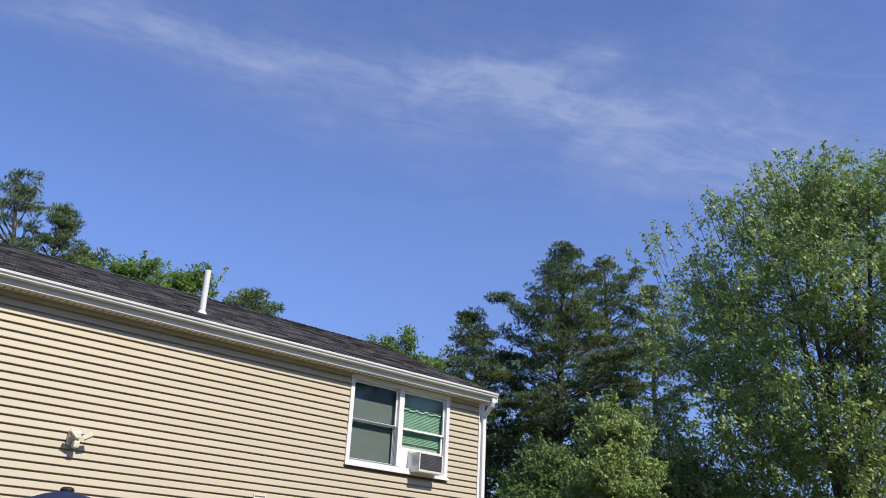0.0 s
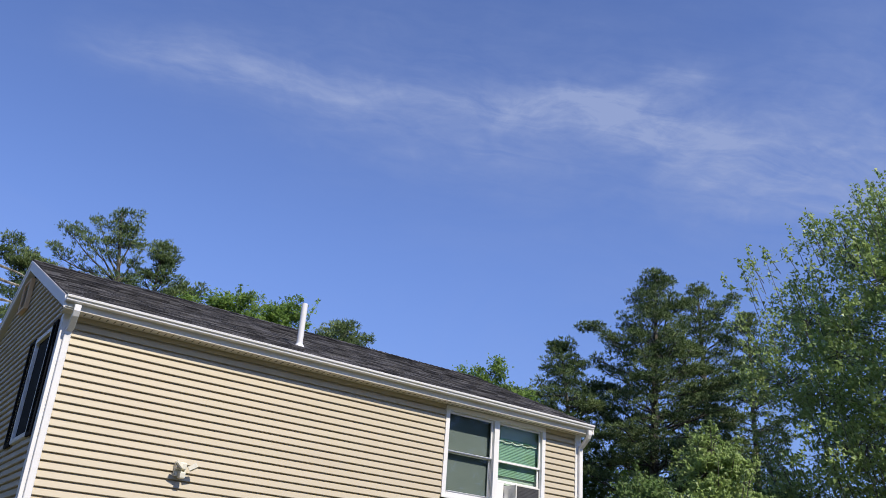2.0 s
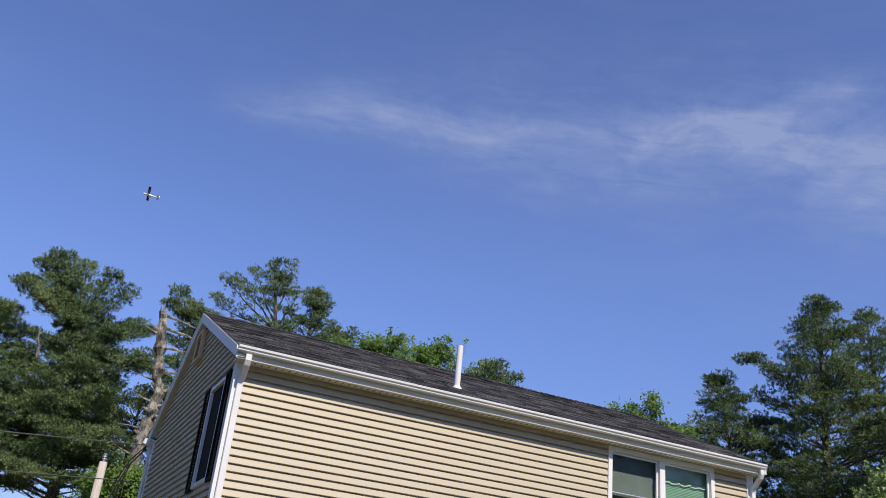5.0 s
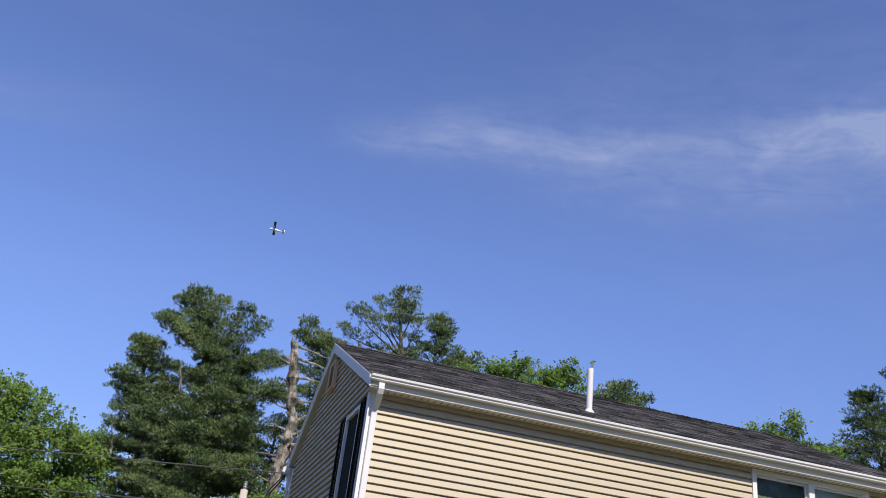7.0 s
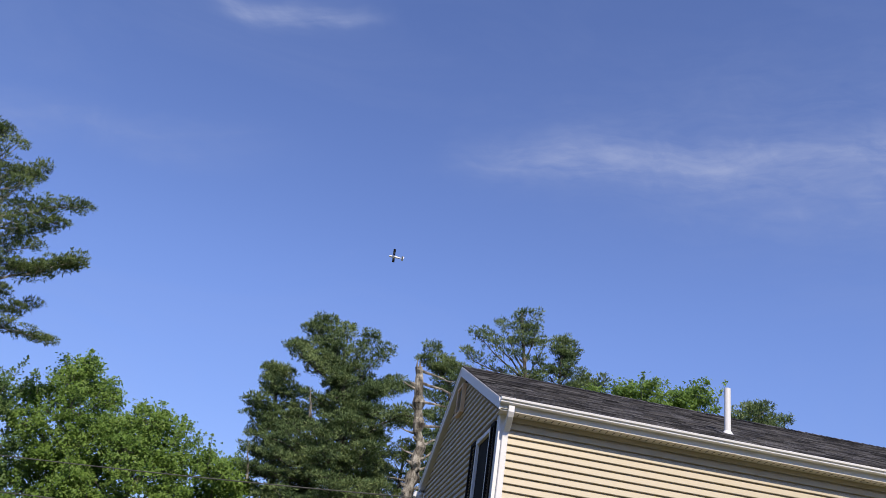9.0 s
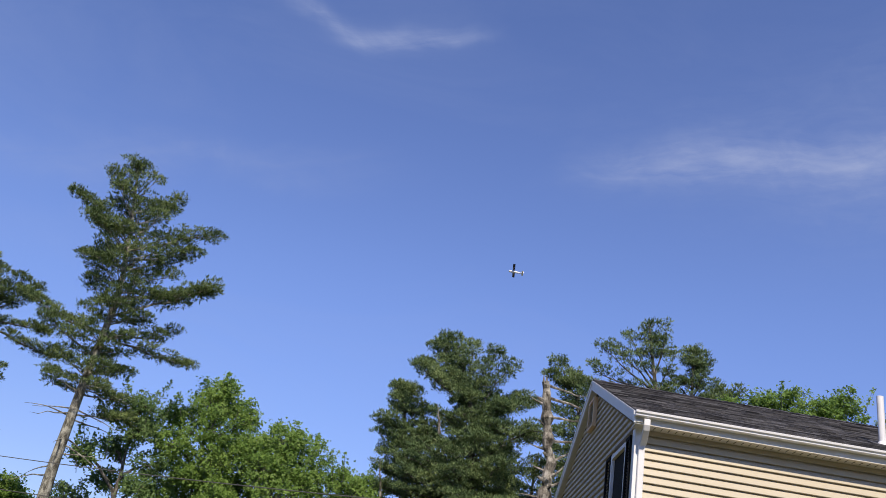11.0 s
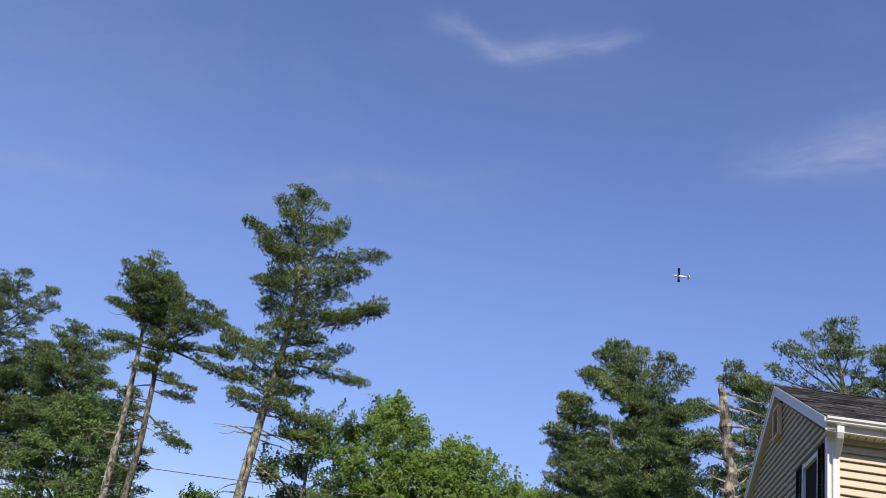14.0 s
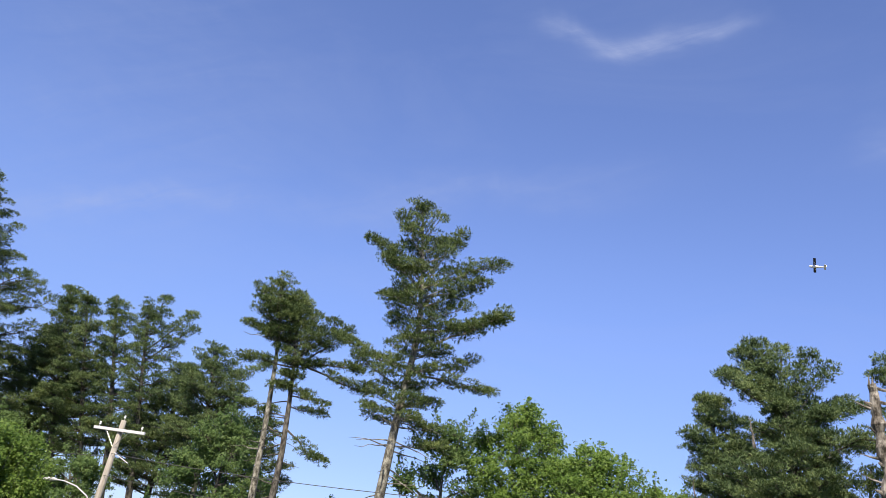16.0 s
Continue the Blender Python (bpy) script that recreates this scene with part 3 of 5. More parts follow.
part("cord_bundle", val, surface("cream_cord", [(0.5, 0.6, 0.5), (0.7, 0.76, 0.68)], 0.8), twin, "bunched pale cord across the upper pane")

# air conditioner in the raised sash
ac = thing("air_conditioner", (7.42, -0.1, 3.56), "white window air conditioner under a raised sash", "air conditioner")


def rel(geo, base):
    geo.v = [(p[0] - base[0], p[1] - base[1], p[2] - base[2]) for p in geo.v]
    return geo


AB = (7.42, -0.1, 3.56)
part("case", rel(Geo().box((7.22, -0.265, 3.565), (7.73, 0.2, 3.87), 0.012), AB), M_ACBODY, ac)
part("grille_frame", rel(rect_frame(7.22, 7.73, 3.565, 3.87, 0.022, -0.275, -0.2655, front_put, 0.003), AB), M_ACBODY, ac)
part("rear_grille", rel(Geo().box((7.242, -0.27, 3.597), (7.708, -0.266, 3.848)), AB), M_GRILLE, ac, "dark grey rear grille")
for i in range(12):
    part("fin", rel(Geo().box((7.246, -0.2735, 3.605 + i * 0.0215), (7.704, -0.2702, 3.6085 + i * 0.0215)), AB), M_GRILLE, ac)
for i in range(6):
    part("side_louvre", rel(Geo().box((7.215, -0.225 + i * 0.025, 3.66), (7.22, -0.215 + i * 0.025, 3.83)), AB), M_ACBODY, ac)
part("base_pan", rel(Geo().box((7.21, -0.275, 3.556), (7.74, 0.05, 3.5745), 0.004), AB), M_ACBODY, ac, "rust-stained base pan")
part("side_curtain", rel(Geo().box((7.024, 0.036, 3.61), (7.217, 0.055, 3.914), 0.003), AB), M_WHITE, ac, "white side filler panel")
part("side_curtain", rel(Geo().box((7.733, 0.036, 3.61), (7.952, 0.055, 3.914), 0.003), AB), M_WHITE, ac, "white side filler panel")

# gable window with its shutters
y0, y1, z0, z1 = GWIN
gw = part("gable_window", rect_frame(y0, y1, z0, z1, 0.06, -0.055, 0.03, gable_put, 0.005), M_WHITE, house, "white double-hung window between black shutters")
part("sash", rect_frame(y0 + 0.062, y1 - 0.062, 4.185, z1 - 0.062, 0.032, 0.004, 0.03, gable_put), M_WHITE, gw)
part("sash", rect_frame(y0 + 0.062, y1 - 0.062, z0 + 0.062, 4.22, 0.032, 0.034, 0.06, gable_put), M_WHITE, gw)
pane(gw, y0 + 0.09, y1 - 0.09, 4.213, z1 - 0.09, 0.015, gable_put)
pane(gw, y0 + 0.09, y1 - 0.09, z0 + 0.09, 4.191, 0.046, gable_put)
part("insect_screen", bar(y0 + 0.062, y1 - 0.062, -0.012, -0.009, z0 + 0.062, z1 - 0.062, gable_put, 0), M_SCREEN, gw, "dark insect screen")
for a, b in ((0.135, 0.385), (1.365, 1.70)):
    sh = part("shutter", rect_frame(a, b, z0 - 0.02, z1 + 0.02, 0.05, -0.062, -0.0335, gable_put, 0.004), M_SHUTTER, house, "black louvred shutter")
    n = 30
    proto = None
    for i in range(n):
        z = z0 + 0.045 + i * (z1 - z0 - 0.1) / n
        ring = [(-0.056, z - 0.005), (-0.035, z + 0.033), (-0.034, z + 0.030), (-0.055, z - 0.008)]
        part("louvre", Geo().prism([(p[0], a + 0.052, p[1]) for p in ring], [(p[0], b - 0.052, p[1]) for p in ring]), M_SHUTTER, sh)

# gable vent
# the frame's orange tan puts the sun on its edges into the colour
gv = part("gable_vent", rect_frame(2.98, 3.46, 5.77, 6.28, 0.045, -0.10, -0.0335, gable_put, 0.004), surface("sunlit_tan_vent", [(0.68, 0.46, 0.25), (0.78, 0.54, 0.31)], 0.5), house, "tan louvred gable vent with sunlight painted on its frame")
part("vent_backing", bar(3.02, 3.42, -0.0365, -0.0338, 5.81, 6.24, gable_put, 0), M_BLACK, gv)
for i in range(8):
    z = 5.825 + i * 0.053
    ring = [(-0.09, z - 0.01), (-0.038, z + 0.038), (-0.0372, z + 0.034), (-0.089, z - 0.016)]
    part("louvre", Geo().prism([(p[0], 3.026, p[1]) for p in ring], [(p[0], 3.414, p[1]) for p in ring]), M_SIDING, gv)

# roof vent pipe
pipe = thing("vent_pipe", (3.445, 0.47, 5.40), "white plastic vent pipe on the shingle roof", "vent pipe")
part("pipe", Geo().tube([(0, 0, -0.02), (0, 0, 0.745)], [0.047, 0.047], 20).tube([(0, 0, 0.745), (0, 0, 0.70)], [0.040, 0.040], 20), M_PVC, pipe, smooth=False)
part("flashing", Geo().tube([(0, 0, 0.02), (0, 0, 0.06), (0, 0, 0.085), (0, 0, 0.10)], [0.115, 0.075, 0.06, 0.049], 20), M_PVC, pipe, "white flashing boot")
flat = [(-0.16, -0.18), (0.16, -0.18), (0.16, 0.18), (-0.16, 0.18)]
base_z = 5.125 + (0.47 + 0.30) * SLOPE - 5.40
part("flange", Geo().prism([(p[0], p[1], base_z + p[1] * SLOPE + 0.012) for p in flat], [(p[0], p[1], base_z + p[1] * SLOPE + 0.02) for p in flat]), M_SHINGLE, pipe)

# flood light with a motion sensor
fl = thing("flood_light", (1.79, -0.03, 3.295), "cream twin-head motion flood light on the siding", "wall lamp")
part("mount", Geo().box((-0.085, -0.05, -0.085), (0.065, 0.012, 0.10), 0.012), M_FLOOD, fl)
part("housing", Geo().box((-0.085, -0.12, 0.0), (0.05, -0.0505, 0.085), 0.014), M_FLOOD, fl)
part("sensor", Geo().box((-0.035, -0.145, -0.115), (0.04, -0.0505, -0.03), 0.016), M_FLOOD, fl)


def flat_head(turn, at, mat, size):
    geo = Geo().box((-size[0] / 2, -size[1] / 2, -0.013), (size[0] / 2, size[1] / 2, 0.013), 0.006)
    m = pose(*at, *turn)
    geo.v = [tuple(m @ Vector(p)) for p in geo.v]
    return geo


for at, turn in (((-0.07, -0.17, 0.045), (50, 38, 15)), ((0.115, -0.15, 0.04), (62, -32, -20))):
    head = part("lamp_head", flat_head(turn, at, M_FLOOD, (0.115, 0.07)), M_FLOOD, fl)
    m = pose(*at, *turn)
    off = m.to_3x3() @ Vector((0, 0, 0.0145))
    part("lens", flat_head(turn, tuple(Vector(at) - off), M_LENS, (0.10, 0.056)), M_LENS, head)

# small framed vent low on the wall
vent = thing("wall_vent", (4.51, -0.03, 2.81), "small cream framed vent cover on the siding", "vent cover")
part("frame", rect_frame(-0.1, 0.1, -0.1, 0.1, 0.018, -0.022, 0.0, front_put, 0.003), M_SOFFIT, vent)
for i in range(5):
    part("louvre", bar(-0.08, 0.08, -0.014, -0.002, -0.075 + i * 0.03, -0.055 + i * 0.03, front_put, 0.002), M_SOFFIT, vent)

# service mast on the back corner
mast = thing("service_mast", (-0.06, D + 0.16, 0.5), "white service conduit with a weatherhead on the house corner", "conduit")
part("conduit", Geo().tube([(0, 0, 0), (0, 0, 4.25)], [0.032, 0.032], 12), M_PVC, mast)
part("weatherhead", Geo().tube([(0, 0, 4.25), (0, 0, 4.36), (-0.03, -0.02, 4.46), (-0.09, -0.05, 4.44), (-0.13, -0.07, 4.38)], [0.04, 0.06, 0.085, 0.09, 0.05], 12), M_PVC, mast)
part("insulator", Geo().tube([(-0.02, 0, 4.55), (-0.02, 0, 4.6), (-0.02, 0, 4.66), (-0.02, 0, 4.70)], [0.03, 0.06, 0.04, 0.055], 12).tube([(-0.02, 0, 4.44), (-0.02, 0, 4.56)], [0.012, 0.012], 6), M_PVC, mast)
part("bracket", Geo().box((-0.05, -0.03, 4.02), (0.04, 0.03, 4.06), 0.004), M_METAL, mast)

# patio umbrella
um = thing("patio_umbrella", (0.776, -3.2, 0), "navy blue patio umbrella with a vented top", "umbrella")
canopy = Geo()
rings = [(0.30, 2.36), (0.55, 2.28), (0.9, 2.14), (1.3, 1.95)]
n = 8
verts = []
for r, z in rings:
    for i in range(n * 2):
        a = math.pi * i / n + 0.2
        sag = 0.985 if i % 2 else 1.0
        verts.append((r * sag * math.cos(a), r * sag * math.sin(a), z - (0.02 * r if i % 2 else 0)))
m2 = n * 2
faces = [(k * m2 + i, (k + 1) * m2 + i, (k + 1) * m2 + (i + 1) % m2, k * m2 + (i + 1) % m2) for k in range(len(rings) - 1) for i in range(m2)]
verts2 = verts + [(p[0], p[1], p[2] - 0.006) for p in verts]
k = len(verts)
canopy.add(verts2, faces + [tuple(i + k for i in f)[::-1] for f in faces])
part("canopy", canopy, M_NAVY, um)
vt = Geo()
verts = [(0, 0, 2.5)]
for r, z in ((0.18, 2.45), (0.46, 2.33)):
    for i in range(m2):
        a = math.pi * i / n + 0.2
        sag = 0.975 if i % 2 else 1.0
        verts.append((r * sag * math.cos(a), r * sag * math.sin(a), z - (0.012 if i % 2 and r > 0.3 else 0)))
faces = [(0, 1 + i, 1 + (i + 1) % m2) for i in range(m2)] + [(1 + i, 1 + m2 + i, 1 + m2 + (i + 1) % m2, 1 + (i + 1) % m2) for i in range(m2)]
vt.add(verts, faces)
vt.add([(p[0], p[1], p[2] - 0.006) for p in verts], [f[::-1] for f in faces])
part("vent_tier", vt, M_NAVY, um)
part("finial", Geo().tube([(0, 0, 2.49), (0, 0, 2.505), (0, 0, 2.52), (0, 0, 2.528)], [0.055, 0.055, 0.045, 0.03], 12), M_BLACK, um)
part("pole", Geo().tube([(0, 0, 0.05), (0, 0, 2.49)], [0.019, 0.019], 12), M_METAL, um)
part("base", Geo().tube([(0, 0, 0), (0, 0, 0.05), (0, 0, 0.08), (0, 0, 0.3)], [0.26, 0.25, 0.04, 0.03], 20), M_BLACK, um)
for i in range(n):
    a = 2 * math.pi * i / n + 0.2
    part("rib", Geo().tube([(0.03 * math.cos(a), 0.03 * math.sin(a), 2.44), (1.28 * math.cos(a), 1.28 * math.sin(a), 1.935)], [0.008, 0.006], 6), M_METAL, um)
um.scale = (1.1, 1.1, 0.957)


# ---- trees ----
def unit(a):
    return a / np.maximum(np.linalg.norm(a, axis=-1, keepdims=True), 1e-9)


def tufts_mesh(name, at, out, size, blades, mat, rs, width=0.37):
    """Needle tufts: at (n, 3), the way each points, its size (n,). Every blade is a slim triangle."""
    n = len(at)
    d = unit(unit(out)[:, None, :] + rs.normal(0, 0.5, (n, blades, 3)))
    ln = size[:, None, None] * rs.uniform(0.6, 1.15, (n, blades, 1))
    side = unit(np.cross(d, rs.normal(0, 0.55, (n, blades, 3)) + np.array((0, -0.5, 0.75))))
    base = at[:, None, :] + rs.normal(0, 0.03, (n, blades, 3))
    w = ln * width
    v = np.stack([base + side * w * 0.5, base + d * ln, base - side * w * 0.5], axis=2)
    return fast_mesh(name, v.reshape(-1, 3), np.arange(n * blades * 3).reshape(-1, 3), mat)


def leaves_mesh(name, at, size, mat, rs, hang=0.25):
    """Leaves: at (n, 3); each a broad wedge with its own turn."""
    n = len(at)
    nrm = unit(rs.normal(0, 0.6, (n, 3)) + np.array((0.05, -0.6, 0.62)))
    d = unit(np.cross(nrm, rs.normal(0, 1, (n, 3))) + np.array((0, 0, -hang)))
    side = unit(np.cross(nrm, d))
    s = (size * rs.uniform(0.65, 1.25, n))[:, None]
    v = np.stack([at - d * s * 0.5 + side * s * 0.42, at + d * s * 0.6, at - d * s * 0.5 - side * s * 0.42], axis=1)
    return fast_mesh(name, v.reshape(-1, 3), np.arange(n * 3).reshape(-1, 3), mat)


def trunk_line(h, lean, wob, rs, n=9):
    t = np.linspace(0, 1, n)
    p = np.zeros((n, 3))
    p[:, 2] = t * h
    for k in (0, 1):
        p[:, k] = lean[k] * t ** 1.3 + wob * np.interp(t, np.linspace(0, 1, 5), np.concatenate([[0], rs.normal(0, 1, 4)]))
    return p


def on_line(p, z):
    return np.array([np.interp(z, p[:, 2], p[:, k]) for k in (0, 1)] + [z])


def limb_part(root, a, azimuth, length, rise, curl, r0, rs, mat, name="limb"):
    """A bent, tapered limb. Returns its points."""
    s = np.linspace(0, 1, 6)
    dirv = np.array((math.cos(azimuth), math.sin(azimuth), 0))
    pts = a + dirv * (s * length)[:, None] * math.cos(rise)
    pts[:, 2] += s * length * math.sin(rise) + curl * length * s ** 2
    pts[1:] += rs.normal(0, 0.03 * length, (5, 3)) * s[1:, None]
    part(name, Geo().tube(pts, list(r0 * (1 - 0.85 * s)), 5), mat, root)
    return pts


def crown_reach(shape, turn, z, az):
    """How far a crown reaches at height z along a bearing; shape: (height, reach one way, reach the other way), turn: the bearing of the latter."""
    hs, lo, hi = zip(*sorted(shape))
    l, r = np.interp(z, hs, lo), np.interp(z, hs, hi)
    c, k = math.cos(az - turn), math.sin(az - turn)
    return math.hypot(c * (r if c > 0 else l), k * (l + r) * 0.46)


def pine(label, x, y, h, shape, seed, turn=0.0, trunk_r=0.24, bend=(), limbs=(), count=60, mat=None, bark=None, dead=0, dense=1.0, pad=1.0, tuft=0.115, inner=0.3, tier=0.7, group="pines", stubs=(), sway=0.05, spray=1.1, trim=0.0):
    """A white pine: tapered trunk, limbs in loose tiers, side twigs that end in soft pads of needle tufts."""
    rs = np.random.RandomState(seed)
    mat, bark = mat or M_NEEDLE, bark or M_BARK
    turn = radians(turn)
    root = thing("pine_tree", (x, y, 0), label, "tree", group)
    h -= 0.3
    line = trunk_line(h, (0, 0), sway, rs, 16)
    if bend:
        zs, offs = zip(*sorted(bend))
        off = np.interp(line[:, 2], zs, offs)
        line[:, 0] += off * math.cos(turn)
        line[:, 1] += off * math.sin(turn)
    zz = line[:, 2] / h
    part("trunk", Geo().tube(line, list(trunk_r * (1.1 - zz) ** 0.9 + 0.012), 10), bark, root, smooth=True)
    spec = [(z, turn + radians(az) + rs.normal(0, 0.28), max(0.6, ln - trim), rise, max(inner, 0.36) if ln > 2 else inner, spray) for z, az, ln, rise in limbs]
    z_top, z_low = max(q[0] for q in shape), min(q[0] for q in shape)
    ang = rs.uniform(0, 6.28)
    for i in range(count):
        u = (i + rs.uniform(0, 0.9)) / count
        zt = z_low + (z_top - z_low) * u
        zt = round(zt / tier) * tier + rs.normal(0, 0.16 * tier)
        zt = min(max(zt, z_low), z_top)
        ang += 2.4 + rs.normal(0, 0.35)
        ln = max(0.25, crown_reach(shape, turn, zt, ang) * rs.choice((0.7, 0.85, 0.95, 1.0, 1.05, 1.12)))
        rise = 0.12 + 0.75 * max(0.0, u) ** 1.6 + rs.normal(0, 0.12)
        spec.append((zt - ln * (math.sin(rise) + 0.06) - 0.15, ang, ln, rise, inner, 1.0))
    twig, at, out = Geo(), [], []
    for z, az, ln, rise, s0, big in spec:
        a = on_line(line, min(z, h * 0.99))
        pts = limb_part(root, a, az, ln, rise, rs.uniform(-0.02, 0.12), min(0.018 + ln * 0.013, trunk_r * 0.4), rs, bark)
        fwd = unit(pts[-1] - pts[0])
        sidev = np.array((-math.sin(az), math.cos(az), 0))
        k = max(2, int(round(ln * (1 - s0) / 0.36)))
        centres = []
        for s in np.linspace(s0, 0.97, k):
            p = np.array([np.interp(s, np.linspace(0, 1, 6), pts[:, c]) for c in range(3)])
            reach = min(0.75, 0.16 + 0.30 * ln * (1.1 - s))
            for sg in ((-1, 1) if big == 1.0 else (-1, 0, 1, rs.choice((-0.5, 0.5)))):
                q = p + (sidev * sg * rs.uniform(0.6, 1.1) + fwd * rs.uniform(0.2, 0.7)) * reach
                q[2] += rs.uniform(-0.02, 0.16)
                centres.append((p, q))
        centres.append((pts[-2], pts[-1]))
        for p, q in centres:
            if rs.uniform() < 0.06:
                continue
            twig.tube([p, (p + q) / 2 - np.array((0, 0, 0.02)), q], [0.016, 0.011, 0.005], 3, cap=False)
            rad = rs.uniform(0.20, 0.36) * pad * big
            n = max(4, int(24 * dense * (rad / 0.28) ** 2))
            d = unit(rs.normal(0, 1, (n, 3)))
            d[:, 2] = np.where(rs.uniform(0, 1, n) < 0.7, np.abs(d[:, 2]), d[:, 2])
            at.append(q + d * (rad * rs.uniform(0.45, 1.0, n) ** 0.6)[:, None] * np.array((1.25, 1.25, 0.42)))
            out.append(d * 0.8 + fwd * 0.35 + np.array((0, 0, 0.35)))
    n = 60
    k = rs.uniform(0, 1, n)
    at.append(line[-1] + np.stack([rs.normal(0, 1, n) * (0.05 + 0.2 * k), rs.normal(0, 1, n) * (0.05 + 0.2 * k), 0.1 - k * 0.9], axis=1))
    out.append(np.stack([rs.normal(0, 0.5, n), rs.normal(0, 0.5, n), np.ones(n)], axis=1))
    at, out = np.concatenate(at), np.concatenate(out)
    crown = new("crown", tufts_mesh("crown", at, out, tuft * rs.uniform(0.75, 1.25, len(at)), 5, mat, rs))
    crown.parent = root
    tagged(part("branchwork", twig, bark, root), kind="stuff")
    for j in range(dead):
        z = z_low * (rs.uniform(0.25, 1.0) ** 0.55 * 1.05 if shape else rs.uniform(0.55, 1.05))
        az = turn + math.pi * rs.randint(0, 2) + rs.normal(0, 0.6)
        limb_part(root, on_line(line, z), az, rs.uniform(0.6, 2.4), rs.uniform(-0.35, 0.15), -0.1, 0.036, rs, bark, "dead_limb")
    for z, az, ln, rise, r in stubs:
        limb_part(root, on_line(line, z) + np.array((1.7 * math.cos(radians(az)), 1.7 * math.sin(radians(az)), 0)), radians(az), ln, rise, 0.0, r, rs, M_BARK_DEAD, "broken_limb")
    return root


def broadleaf(label, x, y, h, r, crown0, seed, mat=None, lobes=14, clusters=55, per=34, leaf=0.125, trunk_r=0.16, bark=None, lean=(0, 0), stems=1, shoots=24, loose=1.0, group="broadleaf trees", shape=None, turn=0.0, lobe=(0.30, 0.46)):
    """A broadleaf tree: trunk, limbs to uneven lobes, twigs, many leaves in clumps with gaps."""
    rs = np.random.RandomState(seed)
    mat, bark = mat or M_LEAF, bark or M_BARK
    root = thing("broadleaf_tree", (x, y, 0), label, "tree", group)
    lines = []
    for s in range(stems):
        off = (lean[0] + (rs.uniform(-0.45, 0.45) * r if stems > 1 else 0), lean[1] + (rs.uniform(-0.4, 0.4) * r if stems > 1 else 0))
        line = trunk_line(h * 0.88, off, 0.12, rs)
        zz = line[:, 2] / (h * 0.88)
        part("trunk", Geo().tube(line, list(trunk_r * (1.08 - zz) + 0.015), 8), bark, root, smooth=True)
        lines.append(line)
    leaves, twig = [], Geo()
    zc0, zc1 = crown0 * h, h
    for i in range(lobes):
        u = (i + rs.uniform(0.2, 0.8)) / lobes
        z = zc0 + (zc1 - zc0) * (0.08 + 0.84 * u)
        az = i * 2.4 + rs.uniform(-0.5, 0.5)
        env = r * math.sqrt(max(0.05, 1 - ((u - 0.42) / 0.62) ** 2))
        if shape:
            env = crown_reach(shape, radians(turn), z, az)
        rl = r * rs.uniform(*lobe)
        rad = max(0.0, env - rl * 0.85) * (rs.uniform(0.25, 1.0) ** 0.55 * 1.05 if shape else rs.uniform(0.55, 1.05))
        line = lines[i % stems]
        a = on_line(line, max(zc0 * 0.55, min(z - rad * 0.7, h * 0.85)))
        c = np.array((lean[0] * z / h + rad * math.cos(az), lean[1] * z / h + rad * math.sin(az), min(z, h - rl * 0.8)))
        s = np.linspace(0, 1, 6)[:, None]
        pts = a + (c - a) * s + np.array((0, 0, 1)) * (np.sin(s * math.pi) * 0.08 * np.linalg.norm(c - a))
        pts[1:-1] += rs.normal(0, 0.05, (4, 3))
        part("limb", Geo().tube(pts, list(trunk_r * 0.42 * min(1.0, 30 / lobes) * (1 - 0.8 * s[:, 0]) + 0.008), 5), bark, root)
        d = unit(rs.normal(0, 1, (clusters, 3)))
        lump = np.array([noise.noise(Vector(v * 1.7) + Vector((i * 7.1, seed, 0))) for v in d])
        cc = c + d * (rl * (0.45 + 0.6 * rs.uniform(0, 1, clusters) ** 0.6) * (1 + 0.55 * lump))[:, None] * np.array((1, 1, 0.85))
        for j in range(0, clusters, 2):
            mid = (c + cc[j]) / 2 + rs.normal(0, 0.06, 3)
            twig.tube([c + (cc[j] - c) * 0.05, mid, cc[j]], [0.014, 0.009, 0.004], 3, cap=False)
        spread = loose * rs.uniform(0.07, 0.20, clusters)[:, None, None]
        lv = cc[:, None, :] + rs.normal(0, 1, (clusters, per, 3)) * spread * np.array((1, 1, 0.75))
        leaves.append(lv.reshape(-1, 3))
    for i in range(shoots):
        u = rs.uniform(0.15, 1.0)
        az = rs.uniform(0, 6.28)
        env = r * math.sqrt(max(0.05, 1 - ((u - 0.42) / 0.62) ** 2))
        if shape:
            env = crown_reach(shape, radians(turn), zc0 + (zc1 - zc0) * u * 0.95, az)
        p = np.array((lean[0] + env * 0.92 * math.cos(az), lean[1] + env * 0.92 * math.sin(az), zc0 + (zc1 - zc0) * (u * 0.95)))
        q = p + loose * np.array((0.25 * math.cos(az), 0.25 * math.sin(az), rs.uniform(0.4, 0.9)))
        twig.tube([p - (q - p) * 0.8, p, q], [0.015, 0.011, 0.004], 3, cap=False)
        s = rs.uniform(0, 1, 46)[:, None]
        leaves.append(p + (q - p) * s + rs.normal(0, 0.095 * loose, (46, 3)) * (1.15 - 0.75 * s))
    leaves = np.concatenate(leaves)
    crown = new("crown", leaves_mesh("crown", leaves, leaf, mat, rs))
    crown.parent = root
    part("branchwork", twig, bark, root)["kind"] = "stuff"
    return root


